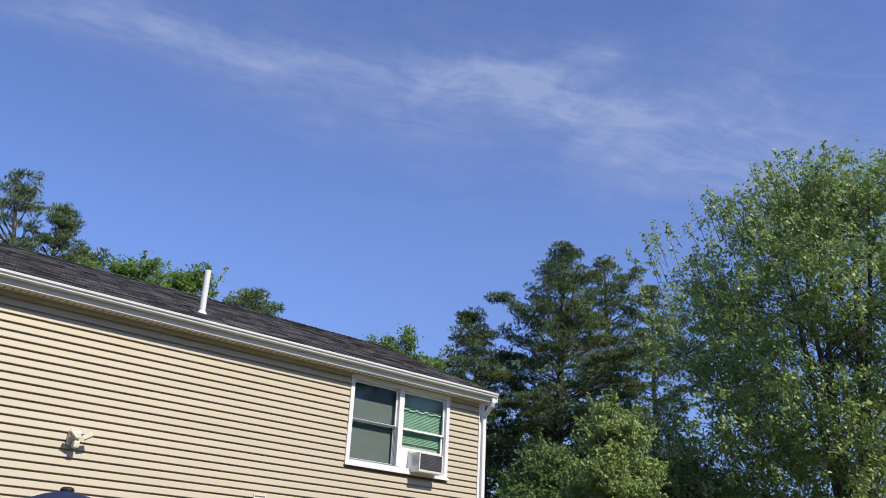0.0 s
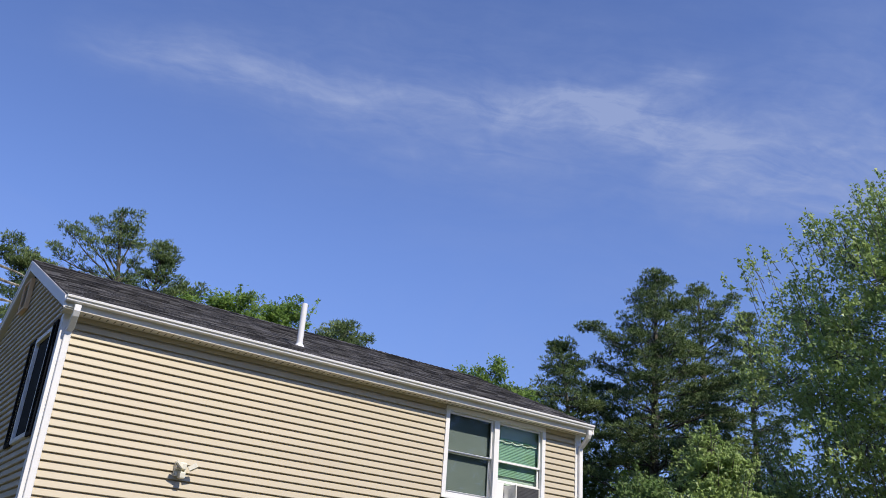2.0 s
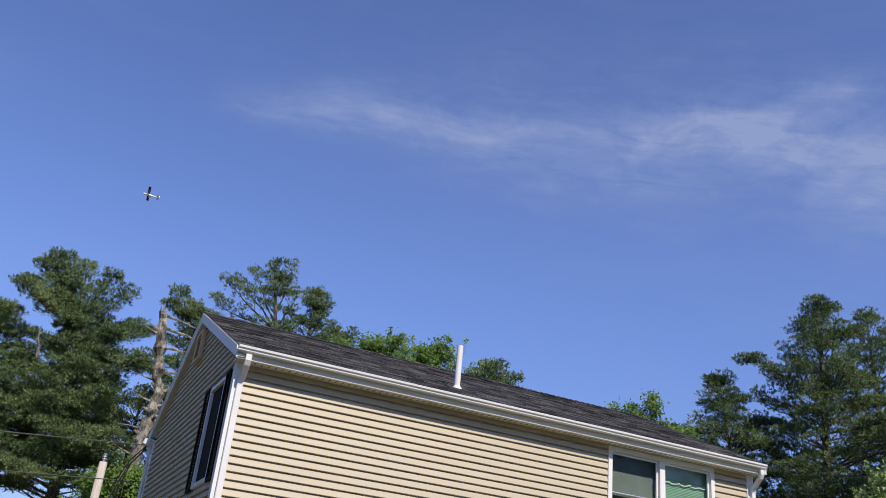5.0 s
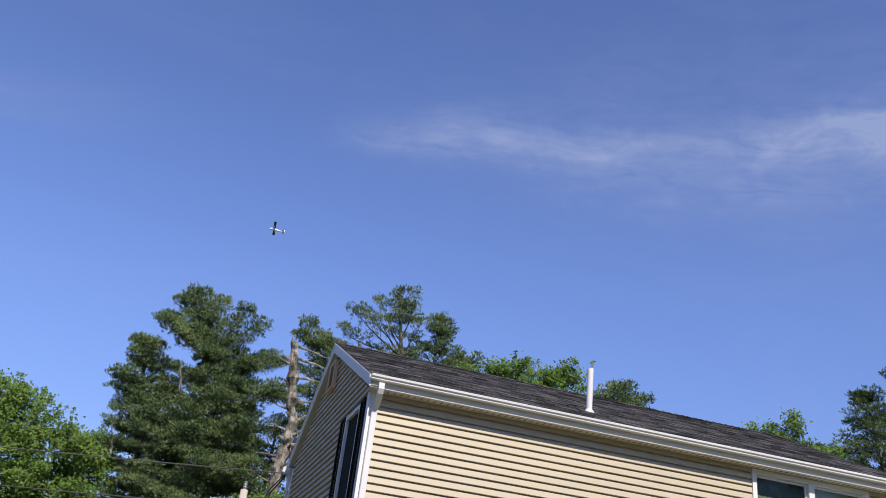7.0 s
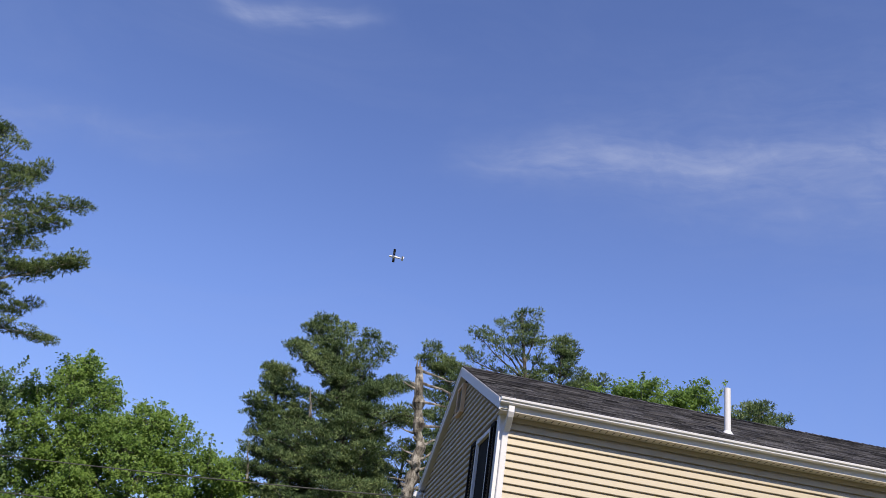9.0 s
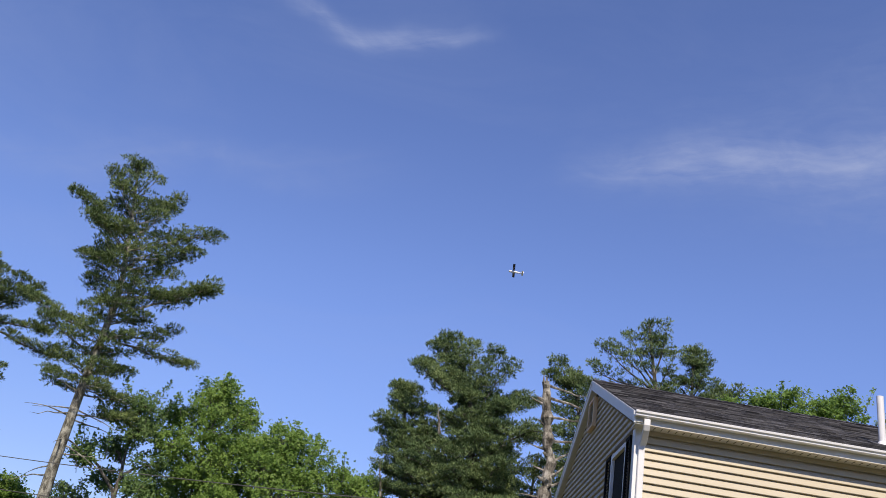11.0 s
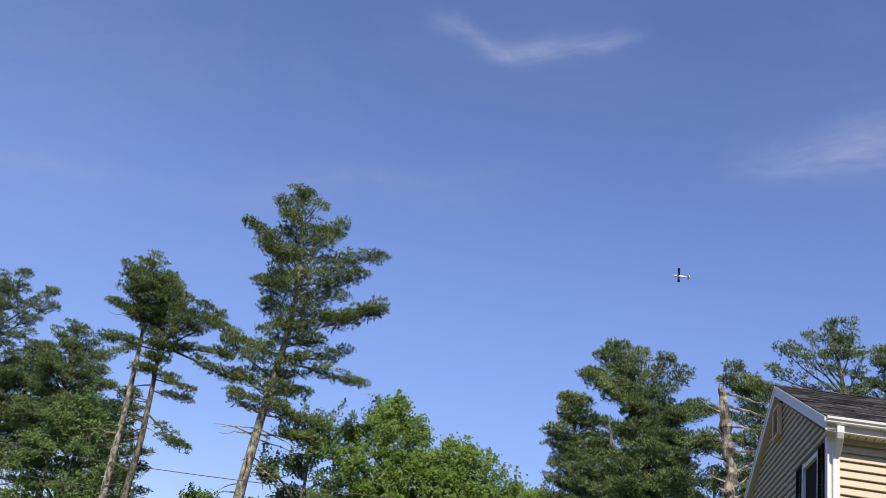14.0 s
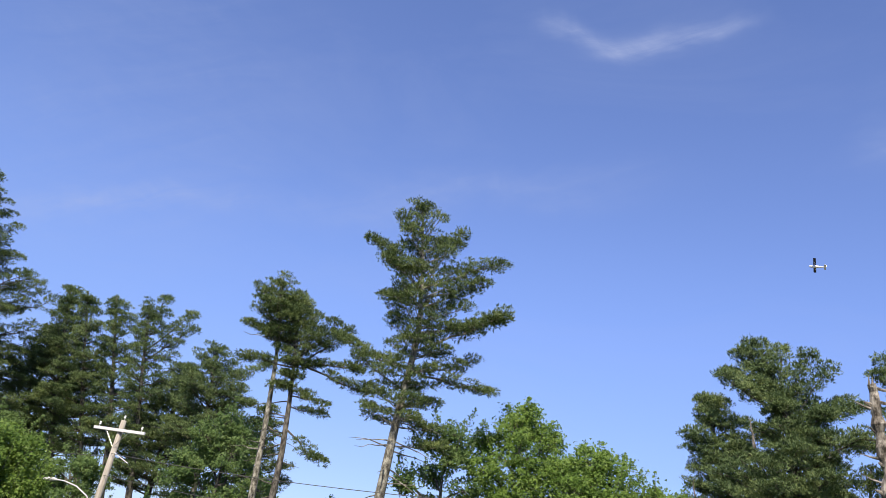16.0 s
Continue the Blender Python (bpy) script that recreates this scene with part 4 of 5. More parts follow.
# beside the house
MAPLE = ((18.9, 0.3, 2.2), (18.1, 1.0, 3.6), (16.9, 2.5, 5.0), (15.8, 4.5, 6.0), (14.8, 7.0, 6.5), (13.8, 8.5, 6.8), (12.6, 8.2, 6.8), (11.3, 7.8, 6.8), (9.2, 7.5, 6.6), (5.5, 6.8, 6.0), (2.5, 4.0, 4.0))
broadleaf("large leafy maple with several grey stems", 28.9, 2.7, 18.4, 6.6, 0.16, 11, M_LEAF, lobes=120, clusters=50, per=23, leaf=0.125, trunk_r=0.2, stems=5, shoots=300, loose=1.25, shape=MAPLE, turn=-66, lobe=(0.17, 0.27), lean=(0.4, -0.4))
broadleaf("young leafy tree beside the house", 15.8, 2.5, 6.7, 1.4, 0.1, 12, M_LEAF, lobes=26, clusters=64, per=34, leaf=0.075, trunk_r=0.08, shoots=90, loose=0.6)
# would stand sunlit; the dark leaves put its shade into the colour
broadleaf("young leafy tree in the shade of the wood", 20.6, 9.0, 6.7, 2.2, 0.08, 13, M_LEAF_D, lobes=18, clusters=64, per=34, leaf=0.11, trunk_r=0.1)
RIGHT_A = ((17.2, 0.6, 0.4), (16.5, 1.2, 0.9), (15.5, 1.6, 1.3), (14.4, 2.7, 1.8), (13.3, 2.6, 2.1), (12.3, 2.9, 2.5), (11.2, 3.1, 3.0), (10.2, 2.8, 3.2), (6.5, 2.7, 2.8))
RIGHT_B = ((17.9, 0.4, 0.5), (17.2, 1.0, 1.5), (16.0, 1.2, 1.3), (14.8, 1.5, 1.5), (13.3, 1.7, 1.8), (11.7, 1.8, 2.0), (8.0, 1.9, 2.2), (6.0, 1.8, 1.8))
RIGHT_C = ((18.5, 0.3, 0.5), (17.3, 1.0, 0.7), (16.0, 1.3, 1.2), (14.7, 1.6, 1.6), (13.4, 1.8, 1.8), (10.0, 2.0, 2.0))
RIGHT_D = ((13.8, 0.35, 0.35), (13.1, 0.6, 0.9), (12.5, 1.1, 1.1), (11.6, 2.0, 1.4), (10.9, 1.8, 1.6), (8.5, 1.6, 1.6))
pine("tall dark white pine behind the house", 26.6, 14.0, 17.5, RIGHT_A, 21, -49, 0.28, ((0, 0), (8.7, 0), (17.5, 0.4)), mat=M_NEEDLE_D, count=120, tier=1.0, limbs=((13.2, 180, 3.2, 0.3), (11.6, 180, 3.6, 0.05), (11.4, 0, 3.2, 0.1), (15.0, 0, 1.8, 0.5), (12.4, 0, 2.8, 0.2)))
pine("tall dark white pine with a twin top", 30.8, 15.0, 18.2, RIGHT_B, 22, -52, 0.26, ((0, 0.6), (9.5, 0.6), (18.2, 0.3)), mat=M_NEEDLE_D, count=95, tier=0.95, limbs=((15.6, 0, 2.2, 0.85), (14.6, 0, 2.4, 0.6)))
pine("slim pale white pine at the wood's edge", 37.1, 17.0, 19.0, RIGHT_C, 23, -54, 0.22, ((0, 0.5), (19, 0.55)), count=60, dense=0.9, tier=0.9)
pine("smaller white pine leaning out of the wood", 23.9, 16.4, 14.0, RIGHT_D, 24, -44, 0.18, ((0, 0.6), (9, 0.3), (14, -0.3)), mat=M_NEEDLE_D, count=60, tier=0.8, limbs=((11.4, 180, 2.6, 0.05), (10.9, 0, 1.8, 0.0)))
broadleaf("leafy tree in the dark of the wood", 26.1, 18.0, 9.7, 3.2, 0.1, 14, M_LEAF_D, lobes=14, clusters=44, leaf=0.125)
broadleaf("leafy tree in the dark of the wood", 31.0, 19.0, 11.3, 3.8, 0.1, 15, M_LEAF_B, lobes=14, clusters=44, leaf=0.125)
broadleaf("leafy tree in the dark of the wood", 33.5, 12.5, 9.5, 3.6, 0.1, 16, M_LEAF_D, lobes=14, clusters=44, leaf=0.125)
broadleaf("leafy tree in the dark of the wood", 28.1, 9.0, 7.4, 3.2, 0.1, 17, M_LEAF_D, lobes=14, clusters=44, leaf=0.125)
broadleaf("bright leafy tree low beside the roof", 18.3, 13.0, 10.0, 1.7, 0.35, 18, M_LEAF_B, lobes=16, clusters=50, leaf=0.10, trunk_r=0.12, shoots=2, lobe=(0.28, 0.42))
# behind the roof
broadleaf("bright green leafy tree behind the roof", 21.9, 20.0, 13.4, 3.0, 0.4, 31, M_LEAF_B, lobes=16, clusters=50, leaf=0.11, shoots=2, lobe=(0.22, 0.34))
broadleaf("bright green leafy tree behind the roof", 9.6, 20.0, 13.6, 1.9, 0.5, 32, M_LEAF_B, lobes=14, clusters=40, leaf=0.10, per=44, trunk_r=0.12, shoots=2, lobe=(0.28, 0.42))
broadleaf("bright green leafy tree behind the roof", 11.7, 20.0, 13.8, 1.8, 0.5, 33, M_LEAF_B, lobes=14, clusters=44, leaf=0.10, per=44, trunk_r=0.12, shoots=2, lobe=(0.28, 0.42))
broadleaf("bright green leafy tree behind the roof", 8.0, 20.8, 13.2, 1.5, 0.5, 30, M_LEAF_B, lobes=12, clusters=30, leaf=0.10, per=44, trunk_r=0.12, shoots=2, lobe=(0.28, 0.42))
ROUND = ((14.0, 0.7, 0.6), (13.6, 1.3, 1.0), (13.0, 1.6, 1.4), (12.2, 1.8, 1.6), (10.0, 1.6, 1.6))
pine("white pine showing over the ridge", 15.6, 22.0, 14.1, ROUND, 34, -28, 0.2, mat=M_NEEDLE_D, count=60, tier=0.5)
pine("white pine showing over the ridge", 17.5, 22.6, 13.2, tuple((z - 0.9, l, r) for z, l, r in ROUND), 35, -30, 0.2, mat=M_NEEDLE_D, count=54, tier=0.5)
OPEN = ((16.9, 0.2, 0.2), (16.3, 0.4, 0.4), (15.1, 0.7, 0.5), (14.0, 0.9, 0.6), (13.0, 1.1, 0.8), (11.0, 1.4, 1.2))
FAN = ((13.3, 180, 3.4, 0.48), (13.6, 180, 2.9, 0.60), (13.7, 180, 2.7, 0.82), (13.8, 180, 2.6, 1.02), (14.4, 180, 2.0, 1.4), (14.3, 0, 2.2, 1.38), (13.6, 0, 1.6, 1.1), (13.0, 180, 1.9, 0.3))
pine("open-crowned white pine behind the roof", 5.3, 24.0, 17.0, OPEN, 36, -12, 0.22, ((0, 1.0), (12.9, 0.8), (15.2, 0.37), (17, 0.1)), FAN, 22, M_NEEDLE_D, inner=0.40, pad=0.9, spray=1.0)
SPUR = ((16.2, 0.15, 0.25), (15.5, 0.35, 0.35), (14.7, 0.7, 0.5), (14.1, 1.3, 0.9), (13.4, 1.4, 1.0), (11.0, 1.5, 1.2))
pine("white pine behind the roof", 7.6, 24.4, 16.3, SPUR, 37, -16, 0.18, ((0, -0.1), (14.4, 0), (16.3, 0.1)), ((14.0, 0, 1.9, 1.35), (13.8, 0, 1.6, 1.1), (13.7, 180, 1.4, 0.8)), 40, M_NEEDLE_D, pad=0.85, spray=0.9)
pine("round-topped white pine behind the roof", 8.9, 25.0, 15.0, ((14.9, 0.5, 0.6), (14.5, 0.9, 0.9), (14.0, 1.2, 0.9), (13.4, 1.3, 0.9), (11.0, 1.2, 1.2)), 38, -17, 0.18, ((0, 0.3), (15, 0.1)), (), 46, M_NEEDLE_D, tier=0.5, pad=0.85)
pine("white pine beside the dead trunk", 2.7, 25.2, 14.8, ((14.5, 0.5, 0.5), (14.1, 0.9, 0.8), (13.6, 1.2, 1.2), (13.0, 1.1, 1.3), (11.9, 1.1, 1.3), (8.5, 1.4, 1.4)), 39, -8, 0.2, ((0, 0.8), (10, 0.5), (15, 0.05)), ((13.3, 180, 1.4, 0.5), (13.2, 180, 1.6, 0.9)), 60, M_NEEDLE_D)
pine("white pine behind the dead trunk", 1.6, 27.0, 11.2, ((11.0, 0.4, 0.5), (10.0, 1.2, 1.2), (8.5, 1.9, 1.6), (7.0, 1.9, 1.6), (5.5, 1.9, 1.6)), 40, -6, 0.18, (), ((9.2, 180, 2.0, 0.3), (7.4, 180, 2.2, 0.2)), 40, dense=0.8)
# west of the gable
SWEPT = ((11.5, 180, 3.3, 0.91), (11.8, 180, 3.0, 1.05), (11.6, 180, 2.9, 0.98), (11.5, 180, 3.1, 0.67), (12.0, 180, 2.4, 1.42), (12.1, 180, 2.6, 1.2), (12.2, 0, 2.0, 1.18), (11.7, 180, 2.6, 0.4), (11.5, 0, 2.4, 0.93), (11.3, 0, 2.9, 0.42), (11.2, 0, 2.6, 0.6), (11.0, 0, 3.1, -0.07), (9.9, 0, 3.3, 0.33))
DENSE_A = ((13.0, 0.5, 0.7), (12.6, 1.0, 1.3), (11.8, 1.4, 1.6), (10.9, 1.8, 1.5), (10.2, 2.4, 1.6), (9.6, 2.9, 1.8), (8.9, 3.1, 1.8), (7.8, 3.2, 1.7), (6.3, 3.0, 1.7))
DENSE_B = ((12.9, 0.3, 0.5), (12.1, 0.8, 1.0), (11.2, 1.4, 1.3), (10.7, 1.5, 1.3), (9.6, 1.3, 1.4), (8.5, 1.2, 1.4), (6.2, 1.6, 1.6))
pine("dense white pine with a swept top", -0.25, 24.0, 14.0, DENSE_A, 41, -3, 0.3, ((0, -0.4), (7.2, -0.73), (10.8, -1.13), (12.4, -1.46), (14.0, -2.2)), SWEPT, 150, M_NEEDLE_D, dead=3, tier=0.8, pad=1.05, stubs=((10.2, 215, 1.2, 1.3, 0.07),))
pine("dense white pine at the wood's edge", -3.85, 25.4, 13.05, DENSE_B, 42, 2, 0.22, ((0, 0.6), (6.9, 0.35), (10.6, -0.33), (13.05, -1.0)), (), 105, M_NEEDLE_D, dead=3, pad=1.0, stubs=((7.6, 235, 1.5, 1.25, 0.06),))
broadleaf("leafy tree under the pines", 1.0, 19.8, 6.6, 1.9, 0.2, 43, M_LEAF_B, lobes=14, clusters=50, leaf=0.105, lobe=(0.24, 0.36))
broadleaf("leafy tree under the pines", -5.9, 24.6, 8.8, 2.3, 0.2, 47, M_LEAF_B, lobes=18, clusters=50, leaf=0.105, lobe=(0.24, 0.36))
broadleaf("tall bright leafy tree at the wood's edge", -12.3, 26.0, 12.0, 2.8, 0.2, 44, M_LEAF_B, lobes=32, clusters=54, per=25, leaf=0.11, lobe=(0.2, 0.32))
broadleaf("leafy maple at the wood's edge", -9.0, 25.2, 10.0, 3.3, 0.2, 45, M_LEAF_B, lobes=38, clusters=54, per=28, leaf=0.11, lobe=(0.2, 0.32))
broadleaf("dark leafy tree beside the tall pine", -14.9, 24.0, 10.4, 2.1, 0.3, 46, M_LEAF_D, lobes=14, clusters=40, per=30, leaf=0.11, lobe=(0.22, 0.34))

# the tall pine, limb by limb: height, bearing, length, rise
TALL = ((16.0, 180, 2.9, 0.35), (15.2, 180, 2.4, 0.19), (14.5, 180, 2.0, 0.11), (12.9, 180, 1.5, 0.54), (11.6, 180, 3.9, 0.21), (10.7, 180, 2.6, 0.28), (9.6, 180, 1.5, 0.0), (16.9, 0, 2.2, 0.6), (15.3, 0, 3.9, 0.34), (14.8, 0, 3.0, 0.32), (12.4, 0, 4.5, 0.50), (13.2, 0, 3.6, 0.3), (11.5, 0, 3.0, 0.31), (11.6, 0, 3.8, -0.14), (10.0, 0, 1.7, 0.28), (8.3, 0, 2.3, 0.14), (17.7, 180, 1.5, 0.29), (13.7, 0, 1.6, 0.64))
TALL_SHAPE = ((19.2, 0.5, 0.7), (18.6, 1.0, 1.4), (17.8, 1.3, 2.0), (17.0, 1.6, 2.2), (16.0, 1.7, 2.4), (15.0, 1.5, 2.1), (14.0, 1.4, 2.2), (13.0, 1.0, 1.4), (11.7, 1.2, 1.3), (10.5, 1.4, 1.2), (9.2, 1.2, 1.7))
pine("very tall white pine with a bare lower trunk", -16.5, 22.0, 19.4, TALL_SHAPE, 51, 23, 0.24, ((0, 0.1), (6.2, -0.12), (9.0, -0.1), (13.3, 0.02), (16.1, -0.34), (19.4, -0.9)), TALL, 86, M_NEEDLE, M_BARK_PALE, dead=16, inner=0.35, tier=0.8, trim=0.25)
PAIR_A = ((15.9, 1.3, 0.7), (15.2, 1.5, 1.3), (14.7, 1.6, 1.6), (14.1, 1.5, 1.7), (13.6, 1.2, 1.4), (13.0, 0.7, 0.9))
pine("slim white pine with a pale bare trunk", -23.3, 24.0, 16.2, PAIR_A, 52, 31, 0.2, ((0, 0.3), (5.6, -0.15), (8.7, -0.36), (12.9, -0.91), (16.2, -1.57)), ((12.9, 180, 1.6, 0.3),), 44, M_NEEDLE, M_BARK_PALE, dead=9, tier=0.55)
PAIR_B = ((15.3, 0.6, 0.4), (14.6, 0.7, 0.8), (13.8, 0.9, 1.4), (13.2, 1.0, 1.6), (12.5, 0.8, 1.2), (11.8, 0.3, 0.7), (10.7, 0.4, 0.8))
PAIR_B_LIMBS = ((12.0, 0, 2.5, 0.8), (11.7, 0, 3.0, 0.75), (12.0, 0, 3.8, -0.22), (12.2, 0, 3.2, -0.1), (11.7, 180, 2.2, 0.0), (10.4, 0, 1.5, -0.05), (9.9, 0, 1.5, -0.13), (8.9, 0, 2.6, -0.6), (10.9, 180, 0.8, -0.5))
pine("slim white pine with a bare trunk", -22.0, 24.4, 15.5, PAIR_B, 53, 29, 0.2, ((0, -0.4), (5.8, -0.69), (10.9, -0.97), (12.3, -1.19), (15.5, -1.98)), PAIR_B_LIMBS, 40, M_NEEDLE, M_BARK, dead=12, inner=0.4, tier=0.6)
# far wood
pine("far white pine in the wood", -40.3, 31.0, 17.0, ((16.7, 0.2, 0.4), (15.8, 0.5, 1.2), (14.8, 0.9, 1.6), (13.4, 1.5, 2.2), (11.8, 1.8, 2.5), (9.8, 2.0, 2.7), (7.0, 2.0, 2.4)), 62, 42, 0.24, ((0, 0.6), (7, -1.0), (17, -3.3)), mat=M_NEEDLE_D, count=96, pad=1.1)
pine("far white pine in the wood", -38.9, 30.5, 16.7, ((16.4, 0.2, 0.3), (15.3, 0.7, 0.7), (13.7, 1.3, 1.3), (11.7, 1.6, 1.8), (8.0, 1.8, 1.8)), 61, 41, 0.22, ((0, 1.5), (7.3, -0.2), (16.7, -2.9)), mat=M_NEEDLE_D, count=66)
pine("far white pine in the wood", -37.5, 30.0, 16.6, ((16.4, 0.5, 0.5), (15.2, 0.8, 1.0), (14.2, 0.9, 1.3), (13.1, 0.9, 1.6), (11.6, 1.0, 1.9), (8.0, 1.4, 1.8)), 63, 40, 0.24, ((0, 2.0), (7.6, 0.5), (16.6, -1.9)), mat=M_NEEDLE_D, count=70)
pine("far white pine with reaching limbs", -34.6, 29.0, 16.0, ((15.9, 0.4, 0.5), (15.2, 0.5, 1.2), (14.0, 0.8, 1.6), (13.0, 0.9, 1.8), (11.7, 1.0, 1.8), (8.0, 1.4, 1.8)), 68, 39, 0.22, ((0, 1.6), (7.6, 0.3), (16, -1.6)), ((12.5, 0, 3.1, 0.85), (13.1, 0, 3.1, 0.9), (13.8, 0, 2.4, 1.4)), 66, M_NEEDLE_D, dense=0.85)
pine("round far white pine in the wood", -30.8, 28.6, 14.0, ((13.8, 0.7, 0.8), (12.9, 1.5, 1.7), (12.1, 2.1, 2.1), (11.4, 2.3, 2.2), (10.7, 2.1, 2.2), (8.0, 1.6, 1.6)), 64, 36, 0.22, ((0, 1.6), (8.1, 0.87), (14, -0.1)), ((11.4, 0, 2.9, -0.25), (12.0, 0, 3.0, 0.4)), 84, M_NEEDLE_D, tier=0.6)
WIDE = ((13.2, 0.5, 0.5), (11.5, 1.8, 1.8), (9.5, 2.6, 2.6), (6.2, 2.8, 2.8))
pine("far white pine in the wood", -34.1, 31.0, 13.4, WIDE, 65, 39, 0.24, mat=M_NEEDLE_D, count=84, pad=1.15)
pine("far white pine in the wood", -43.6, 30.0, 14.6, tuple((z + 1.2, l, r) for z, l, r in WIDE), 69, 44, 0.26, mat=M_NEEDLE_D, count=88, pad=1.15)
pine("far white pine in the wood", -27.9, 30.5, 11.2, tuple((z - 2.0, l * 0.8, r * 0.8) for z, l, r in WIDE), 67, 33, 0.22, count=64, pad=1.1)
EDGE = ((22.6, 0.6, 0.6), (21.0, 1.2, 1.4), (19.8, 1.6, 1.9), (18.9, 1.6, 2.6), (18.1, 1.8, 2.2), (16.9, 1.9, 3.2), (15.6, 2.2, 3.9), (14.8, 2.2, 3.5), (13.3, 2.4, 3.4), (11.5, 2.4, 3.4), (8.5, 2.4, 3.0))
pine("tall white pine at the wood's edge", -44.9, 24.5, 23.0, EDGE, 66, 50, 0.3, ((0, 3.5), (5.9, 2.7), (11.8, 0.76), (23, -2.9)), count=150, tier=0.9)
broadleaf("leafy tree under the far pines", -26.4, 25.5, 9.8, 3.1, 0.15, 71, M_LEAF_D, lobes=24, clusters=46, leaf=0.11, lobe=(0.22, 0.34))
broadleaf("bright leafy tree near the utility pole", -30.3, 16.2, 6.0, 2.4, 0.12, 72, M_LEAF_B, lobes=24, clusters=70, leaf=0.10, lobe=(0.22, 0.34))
# next two: the far wood's shade is put into the leaf colour
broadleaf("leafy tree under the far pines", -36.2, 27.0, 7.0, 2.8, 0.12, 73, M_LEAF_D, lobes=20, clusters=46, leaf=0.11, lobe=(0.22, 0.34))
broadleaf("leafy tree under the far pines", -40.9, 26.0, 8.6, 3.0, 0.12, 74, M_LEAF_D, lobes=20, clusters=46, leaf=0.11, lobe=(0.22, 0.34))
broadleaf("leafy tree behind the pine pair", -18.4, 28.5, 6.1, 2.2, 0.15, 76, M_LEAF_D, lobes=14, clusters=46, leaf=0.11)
broadleaf("leafy tree behind the pine pair", -21.2, 29.0, 6.6, 2.2, 0.15, 75, M_LEAF_B, lobes=16, clusters=50, leaf=0.11)
# wood behind the garden, out of view, which the panes reflect
back = broadleaf("unseen leafy tree around the garden, for reflections and shade", -30.0, -44.0, 13.0, 5.0, 0.08, 91, M_LEAF_D, lobes=18, clusters=30, per=14, leaf=0.36)
# last three copies: unseen trees added west to cut skylight on the gable
for i, (x, y, s, turn) in enumerate(((-18, -47, 1.3, 40), (-8, -43, 1.2, 100), (4, -46, 1.35, 160), (15, -44, 1.2, 220), (26, -45, 1.4, 280), (36, -42, 1.3, 340), (46, -38, 1.45, 60), (55, -30, 1.4, 20), (-27, -26, 1.4, 130), (-24, -16, 1.3, 250), (-25, -6, 1.35, 10))):
    copy_thing(back, pose(x, y, 0, 0, 0, turn) @ Matrix.Scale(s, 4))


def dead_tree():
    """A broken pine trunk with knots and stubs."""
    rs = np.random.RandomState(81)
    root = thing("dead_tree", (1.55, 21.0, 0), "broken dead pine trunk with bare stubs", "tree")
    n = 46
    line = trunk_line(12.2, (-0.15, 0), 0.26, rs, n)
    line[1:, :2] += rs.normal(0, 0.035, (n - 1, 2))
    zz = line[:, 2] / 12.2
    radii = 0.30 * (1 - 0.5 * zz) + rs.normal(0, 0.022, n) + 0.07 * (rs.uniform(0, 1, n) > 0.84)
    part("trunk", Geo().tube(line, list(radii), 10), M_BARK_DEAD, root)
    for k in range(14):
        a = on_line(line, rs.uniform(5.0, 12.0))
        az = rs.uniform(3.2, 6.2)
        o = np.array((math.cos(az), math.sin(az), 0.25))
        part("knot", Geo().tube([a + o * 0.10, a + o * 0.22, a + o * (0.27 + rs.uniform(0, 0.12))], [0.10, 0.075, 0.03], 7), M_BARK_DEAD, root)
    for dx, dy, up in ((-0.07, 0.0, 0.30), (0.05, 0.05, 0.16), (0.02, -0.07, 0.22)):
        a = line[-1] + np.array((dx, dy, -0.15))
        part("splinter", Geo().tube([a, a + np.array((0, 0, 0.15)), a + np.array((dx * 0.3, 0, 0.15 + up))], [0.05, 0.04, 0.006], 5), M_BARK_DEAD, root)
    for z, az, ln, rise in ((12.1, -5, 1.6, -0.3), (11.6, 5, 2.4, -0.15), (10.9, 10, 1.6, 0.0), (10.0, 0, 1.9, 0.05), (9.3, 30, 1.3, 0.5), (8.9, 170, 0.8, 0.25), (8.4, -20, 1.4, 0.3), (8.0, 185, 0.9, -0.1), (7.6, 5, 1.2, 0.5), (7.0, 175, 1.0, 0.3), (11.3, 190, 0.7, 0.2), (6.4, -10, 1.5, 0.3), (9.7, 180, 0.7, 0.0), (10.5, 200, 0.5, 0.4), (8.7, 15, 0.9, 0.6)):
        limb_part(root, on_line(line, z), radians(az), ln, rise, 0.12, 0.065, rs, M_BARK_DEAD, "stub")


dead_tree()


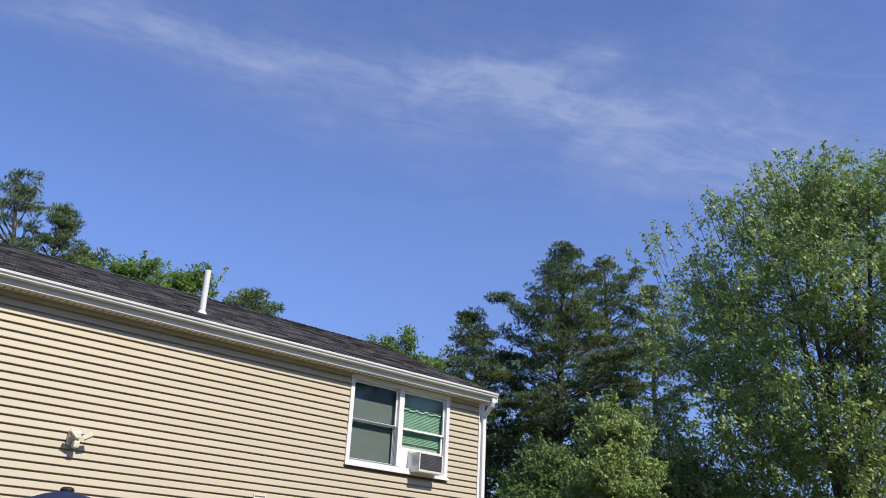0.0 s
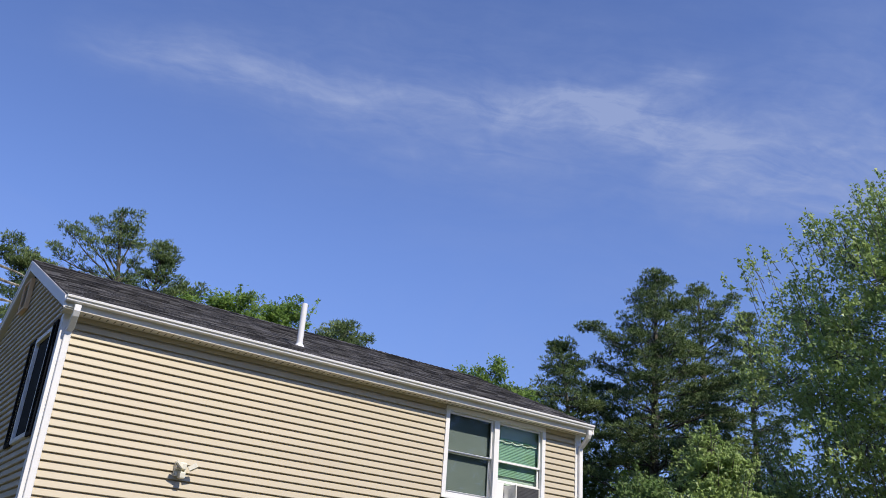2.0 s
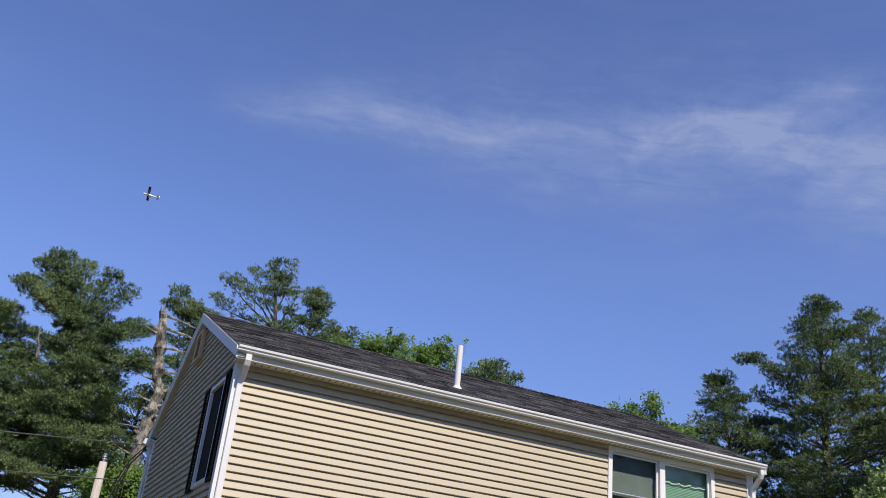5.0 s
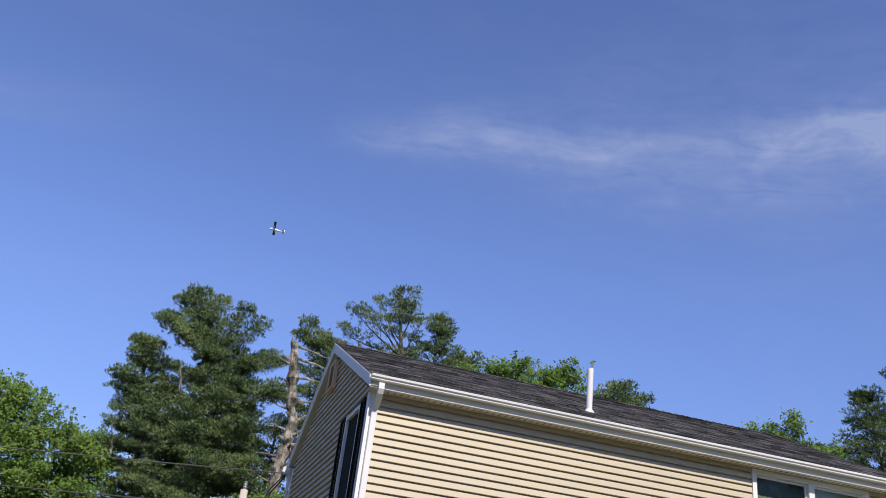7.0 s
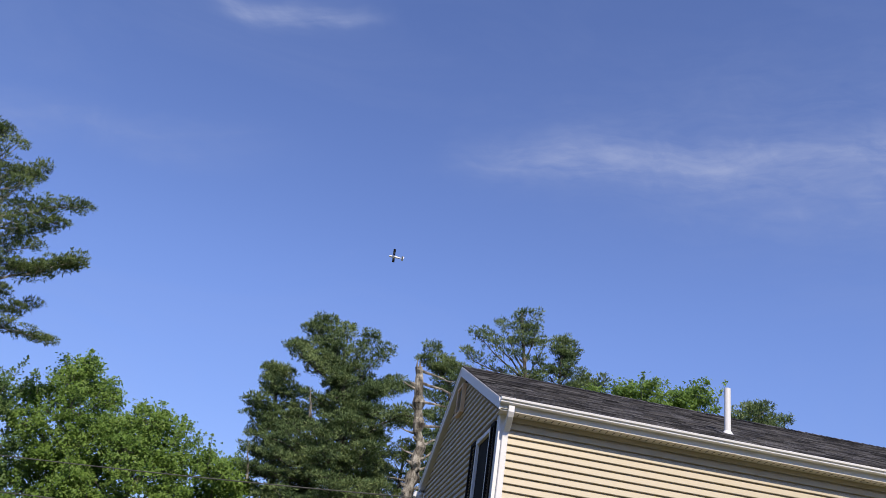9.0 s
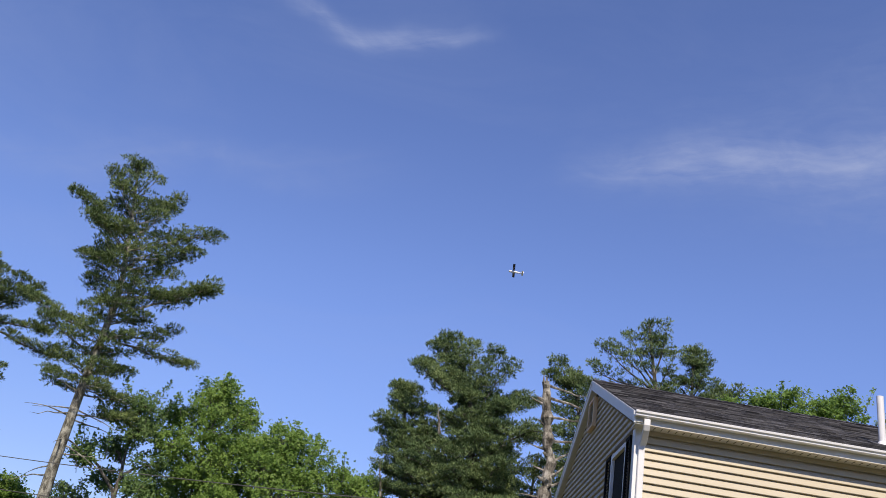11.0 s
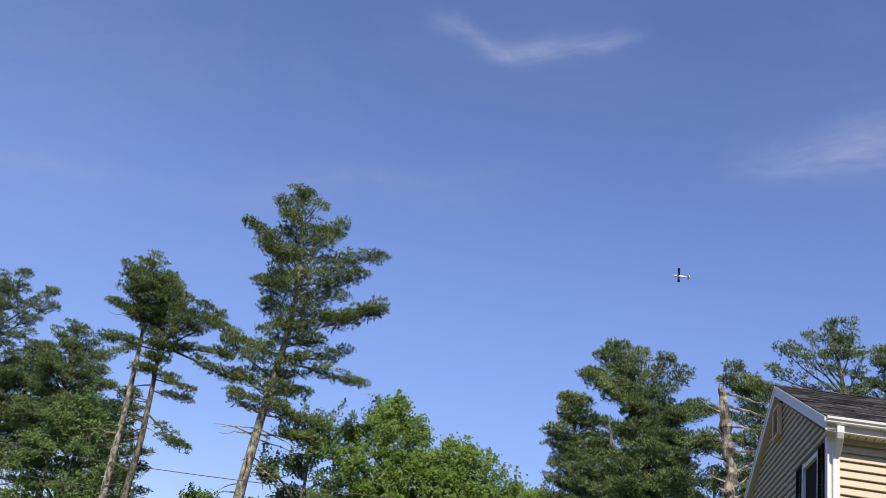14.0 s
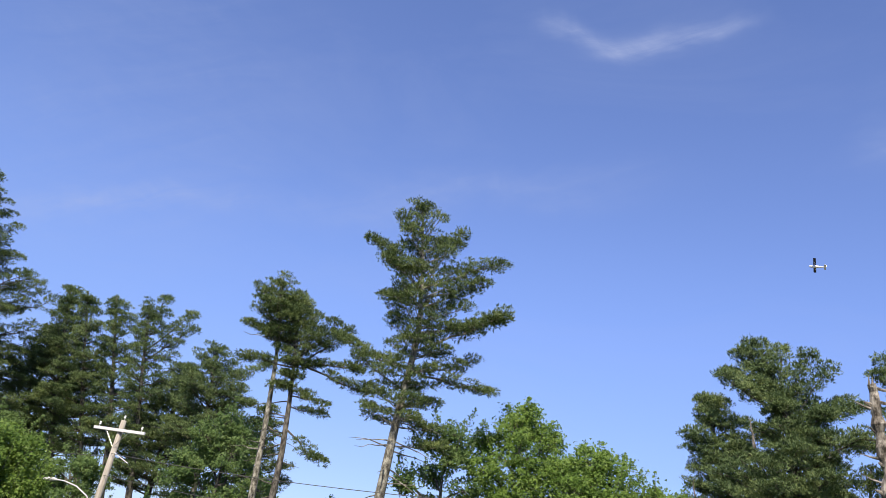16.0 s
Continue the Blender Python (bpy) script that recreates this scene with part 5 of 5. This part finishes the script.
# ---- poles and wires ----
def utility_pole():
    root = thing("utility_pole", (-28.75, 20.65, 0), "weathered wooden utility pole with a pale crossarm", "utility pole")
    part("shaft", Geo().tube([(0, 0, 0), (0, 0, 3.7), (0, 0, 7.636)], [0.17, 0.145, 0.115], 14), M_POLE, root, smooth=True)
    part("crossarm", Geo().box((-1.3, -0.21, 7.103), (1.42, -0.12, 7.226), 0.01), M_ARM, root, "pale grey crossarm")
    for x, z in ((-1.05, 7.226), (0.0, 7.636), (1.2, 7.226)):
        y = -0.16 if z < 7.4 else 0
        part("insulator", Geo().tube([(x, y, z), (x, y, z + 0.08), (x, y, z + 0.1), (x, y, z + 0.16), (x, y, z + 0.17), (x, y, z + 0.22)], [0.012, 0.012, 0.055, 0.03, 0.05, 0.03], 10), M_PVC, root)
    for s in (-1, 1):
        part("brace", Geo().tube([(s * 0.6, -0.165, 7.103), (s * 0.03, -0.17, 6.457)], [0.014, 0.014], 5), M_METAL, root)
    part("bracket", Geo().tube([(0.12, -0.05, 6.201), (1.0, -0.1, 5.85)], [0.025, 0.02], 6), M_ARM, root)
    arm = [(-0.1, -0.15, 3.9), (-0.35, -0.3, 4.25), (-0.85, -0.5, 4.55), (-1.4, -0.7, 4.66), (-1.75, -0.8, 4.65)]
    lamp = part("lamp_arm", Geo().tube(arm, [0.03, 0.03, 0.028, 0.026, 0.024], 8), M_ARM, root, "curved white street lamp arm")
    part("lamp_head", Geo().tube([(-1.7, -0.79, 4.65), (-1.85, -0.84, 4.65), (-2.1, -0.92, 4.61), (-2.25, -0.97, 4.58)], [0.04, 0.08, 0.085, 0.03], 10), M_ARM, lamp)


def short_pole():
    root = thing("utility_pole", (0.05, 18.0, 0), "short bleached wooden pole with an insulator on top", "utility pole")
    part("shaft", Geo().tube([(0, 0, 0), (0, 0, 3), (0, 0, 6.2)], [0.16, 0.145, 0.12], 12), M_POLE2, root, smooth=True)
    part("insulator", Geo().tube([(0, 0, 6.2), (0, 0, 6.26), (0, 0, 6.28), (0, 0, 6.33), (0, 0, 6.35), (0, 0, 6.40), (0, 0, 6.42), (0, 0, 6.47)], [0.05, 0.05, 0.085, 0.055, 0.085, 0.055, 0.08, 0.04], 12), M_METAL, root)


utility_pole()
short_pole()


def wire(label, a, b, sag, r=0.013):
    a, b = Vector(a), Vector(b)
    pts = []
    for i in range(25):
        s = i / 24
        p = a.lerp(b, s)
        p.z -= sag * 4 * s * (1 - s)
        pts.append(p)
    tagged(new("overhead_wire", Geo().tube(pts, [r] * 25, 5).mesh("overhead_wire", M_CABLE)), label, "wire", "overhead wires")


wire("grey service cable from the pole to the house", (-28.72, 20.5, 6.15), (-0.08, D + 0.16, 4.9), 0.35, 0.012)
wire("grey telephone cable from the pole to the house", (-28.72, 20.5, 5.2), (-0.08, D + 0.16, 4.2), 0.4, 0.011)
wire("grey cable running on from the utility pole", (-28.8, 20.55, 6.0), (-61.0, 17.0, 6.3), 0.7, 0.012)
for i, (dx, dz) in enumerate(((0.25, 0.5), (0.18, 0.75), (0.3, 0.9))):
    pts = [(-0.16, D - 0.02, 4.85 - i * 0.03), (-0.3 - dx * 0.3, D + 0.15, 4.72 - dz * 0.3), (-0.35 - dx, D + 0.2, 4.5 - dz), (-0.2 - dx * 0.5, D + 0.12, 3.9 - dz * 0.4), (-0.06, D + 0.09, 3.4)]
    tagged(new("drop_wire", Geo().tube(pts, [0.012] * 5, 5).mesh("drop_wire", M_BLACK)), "black slack wire at the weatherhead", "wire", "drop wires")


# ---- light aircraft, high up ----
def aircraft():
    root = thing("light_aircraft", (19.8, 400.0, 193.9), "white single-engine high-wing light aircraft", "aircraft")
    root.matrix_basis = pose(19.8, 400.0, 193.9, 24, -6, 172)
    part("fuselage", Geo().tube([(3.3, 0, 0), (3.0, 0, 0.02), (2.0, 0, 0.05), (0.6, 0, 0.1), (-1.2, 0, 0.1), (-4.2, 0, 0.2)], [0.15, 0.45, 0.6, 0.68, 0.5, 0.14], 12), M_PLANE, root, smooth=True)
    part("wing", Geo().prism([(1.3, -4.6, 0.95), (1.45, -4.6, 1.0), (0.2, -4.6, 0.98), (0.2, -4.6, 0.94)], [(1.3, 4.6, 0.95), (1.45, 4.6, 1.0), (0.2, 4.6, 0.98), (0.2, 4.6, 0.94)]), M_PLANE_D, root, "dark wing seen from below")
    part("tailplane", Geo().box((-4.3, -1.6, 0.2), (-3.4, 1.6, 0.28), 0.03), M_PLANE, root)
    part("fin", Geo().prism([(-3.1, -0.05, 0.3), (-4.4, -0.05, 0.3), (-4.6, -0.05, 1.7), (-4.0, -0.05, 1.7)], [(-3.1, 0.05, 0.3), (-4.4, 0.05, 0.3), (-4.6, 0.05, 1.7), (-4.0, 0.05, 1.7)]), M_PLANE, root)
    for s in (-1, 1):
        part("strut", Geo().tube([(0.7, s * 0.5, -0.4), (0.8, s * 2.4, 0.95)], [0.05, 0.05], 6), M_PLANE, root)
        wheel = part("wheel_leg", Geo().tube([(0.3, s * 0.4, -0.5), (0.3, s * 1.1, -1.05)], [0.06, 0.05], 6), M_PLANE, root)
        part("tyre", Geo().tube([(0.3, s * 1.05, -1.1), (0.3, s * 1.2, -1.1)], [0.22, 0.22], 12), M_BLACK, wheel)


aircraft()


# ---- siding boards, last of the house ----
for zb in lap_lines(0.15, EAVE - 0.1):
    zt = zb + COURSE
    if zb < WIN[3] and zt > WIN[2] + 0.01:
        spans = [(CB + 0.004, WIN[0] - 0.002), (WIN[1] + 0.002, W - CB - 0.004)]
    else:
        spans = [(CB + 0.004, W - CB - 0.004)]
    for a, b in spans:
        board(south, "s", a, b, zb)
    board(north, "n", CB + 0.004, W - CB - 0.004, zb)
for kind, parent in (("w", west), ("e", east)):
    for zb in lap_lines(0.15, RIDGE - 0.35):
        lo, hi = CB + 0.004, D - CB - 0.004
        cut = 0.0
        if zb + COURSE > EAVE - 0.03:
            lo = max(lo, (zb - 5.02) / SLOPE + 0.02)
            hi = D - lo
            cut = COURSE / SLOPE
            if hi - lo < 0.7:
                continue
        spans = [(lo, hi, cut, cut)]
        if kind == "w":
            if zb < GWIN[3] and zb + COURSE > GWIN[2] + 0.01:
                spans = [(lo, GWIN[0] - 0.002, cut, 0), (GWIN[1] + 0.002, hi, 0, cut)]
        for a, b, c0, c1 in spans:
            board(parent, kind, a, b, zb, c0, c1, M_SIDING)
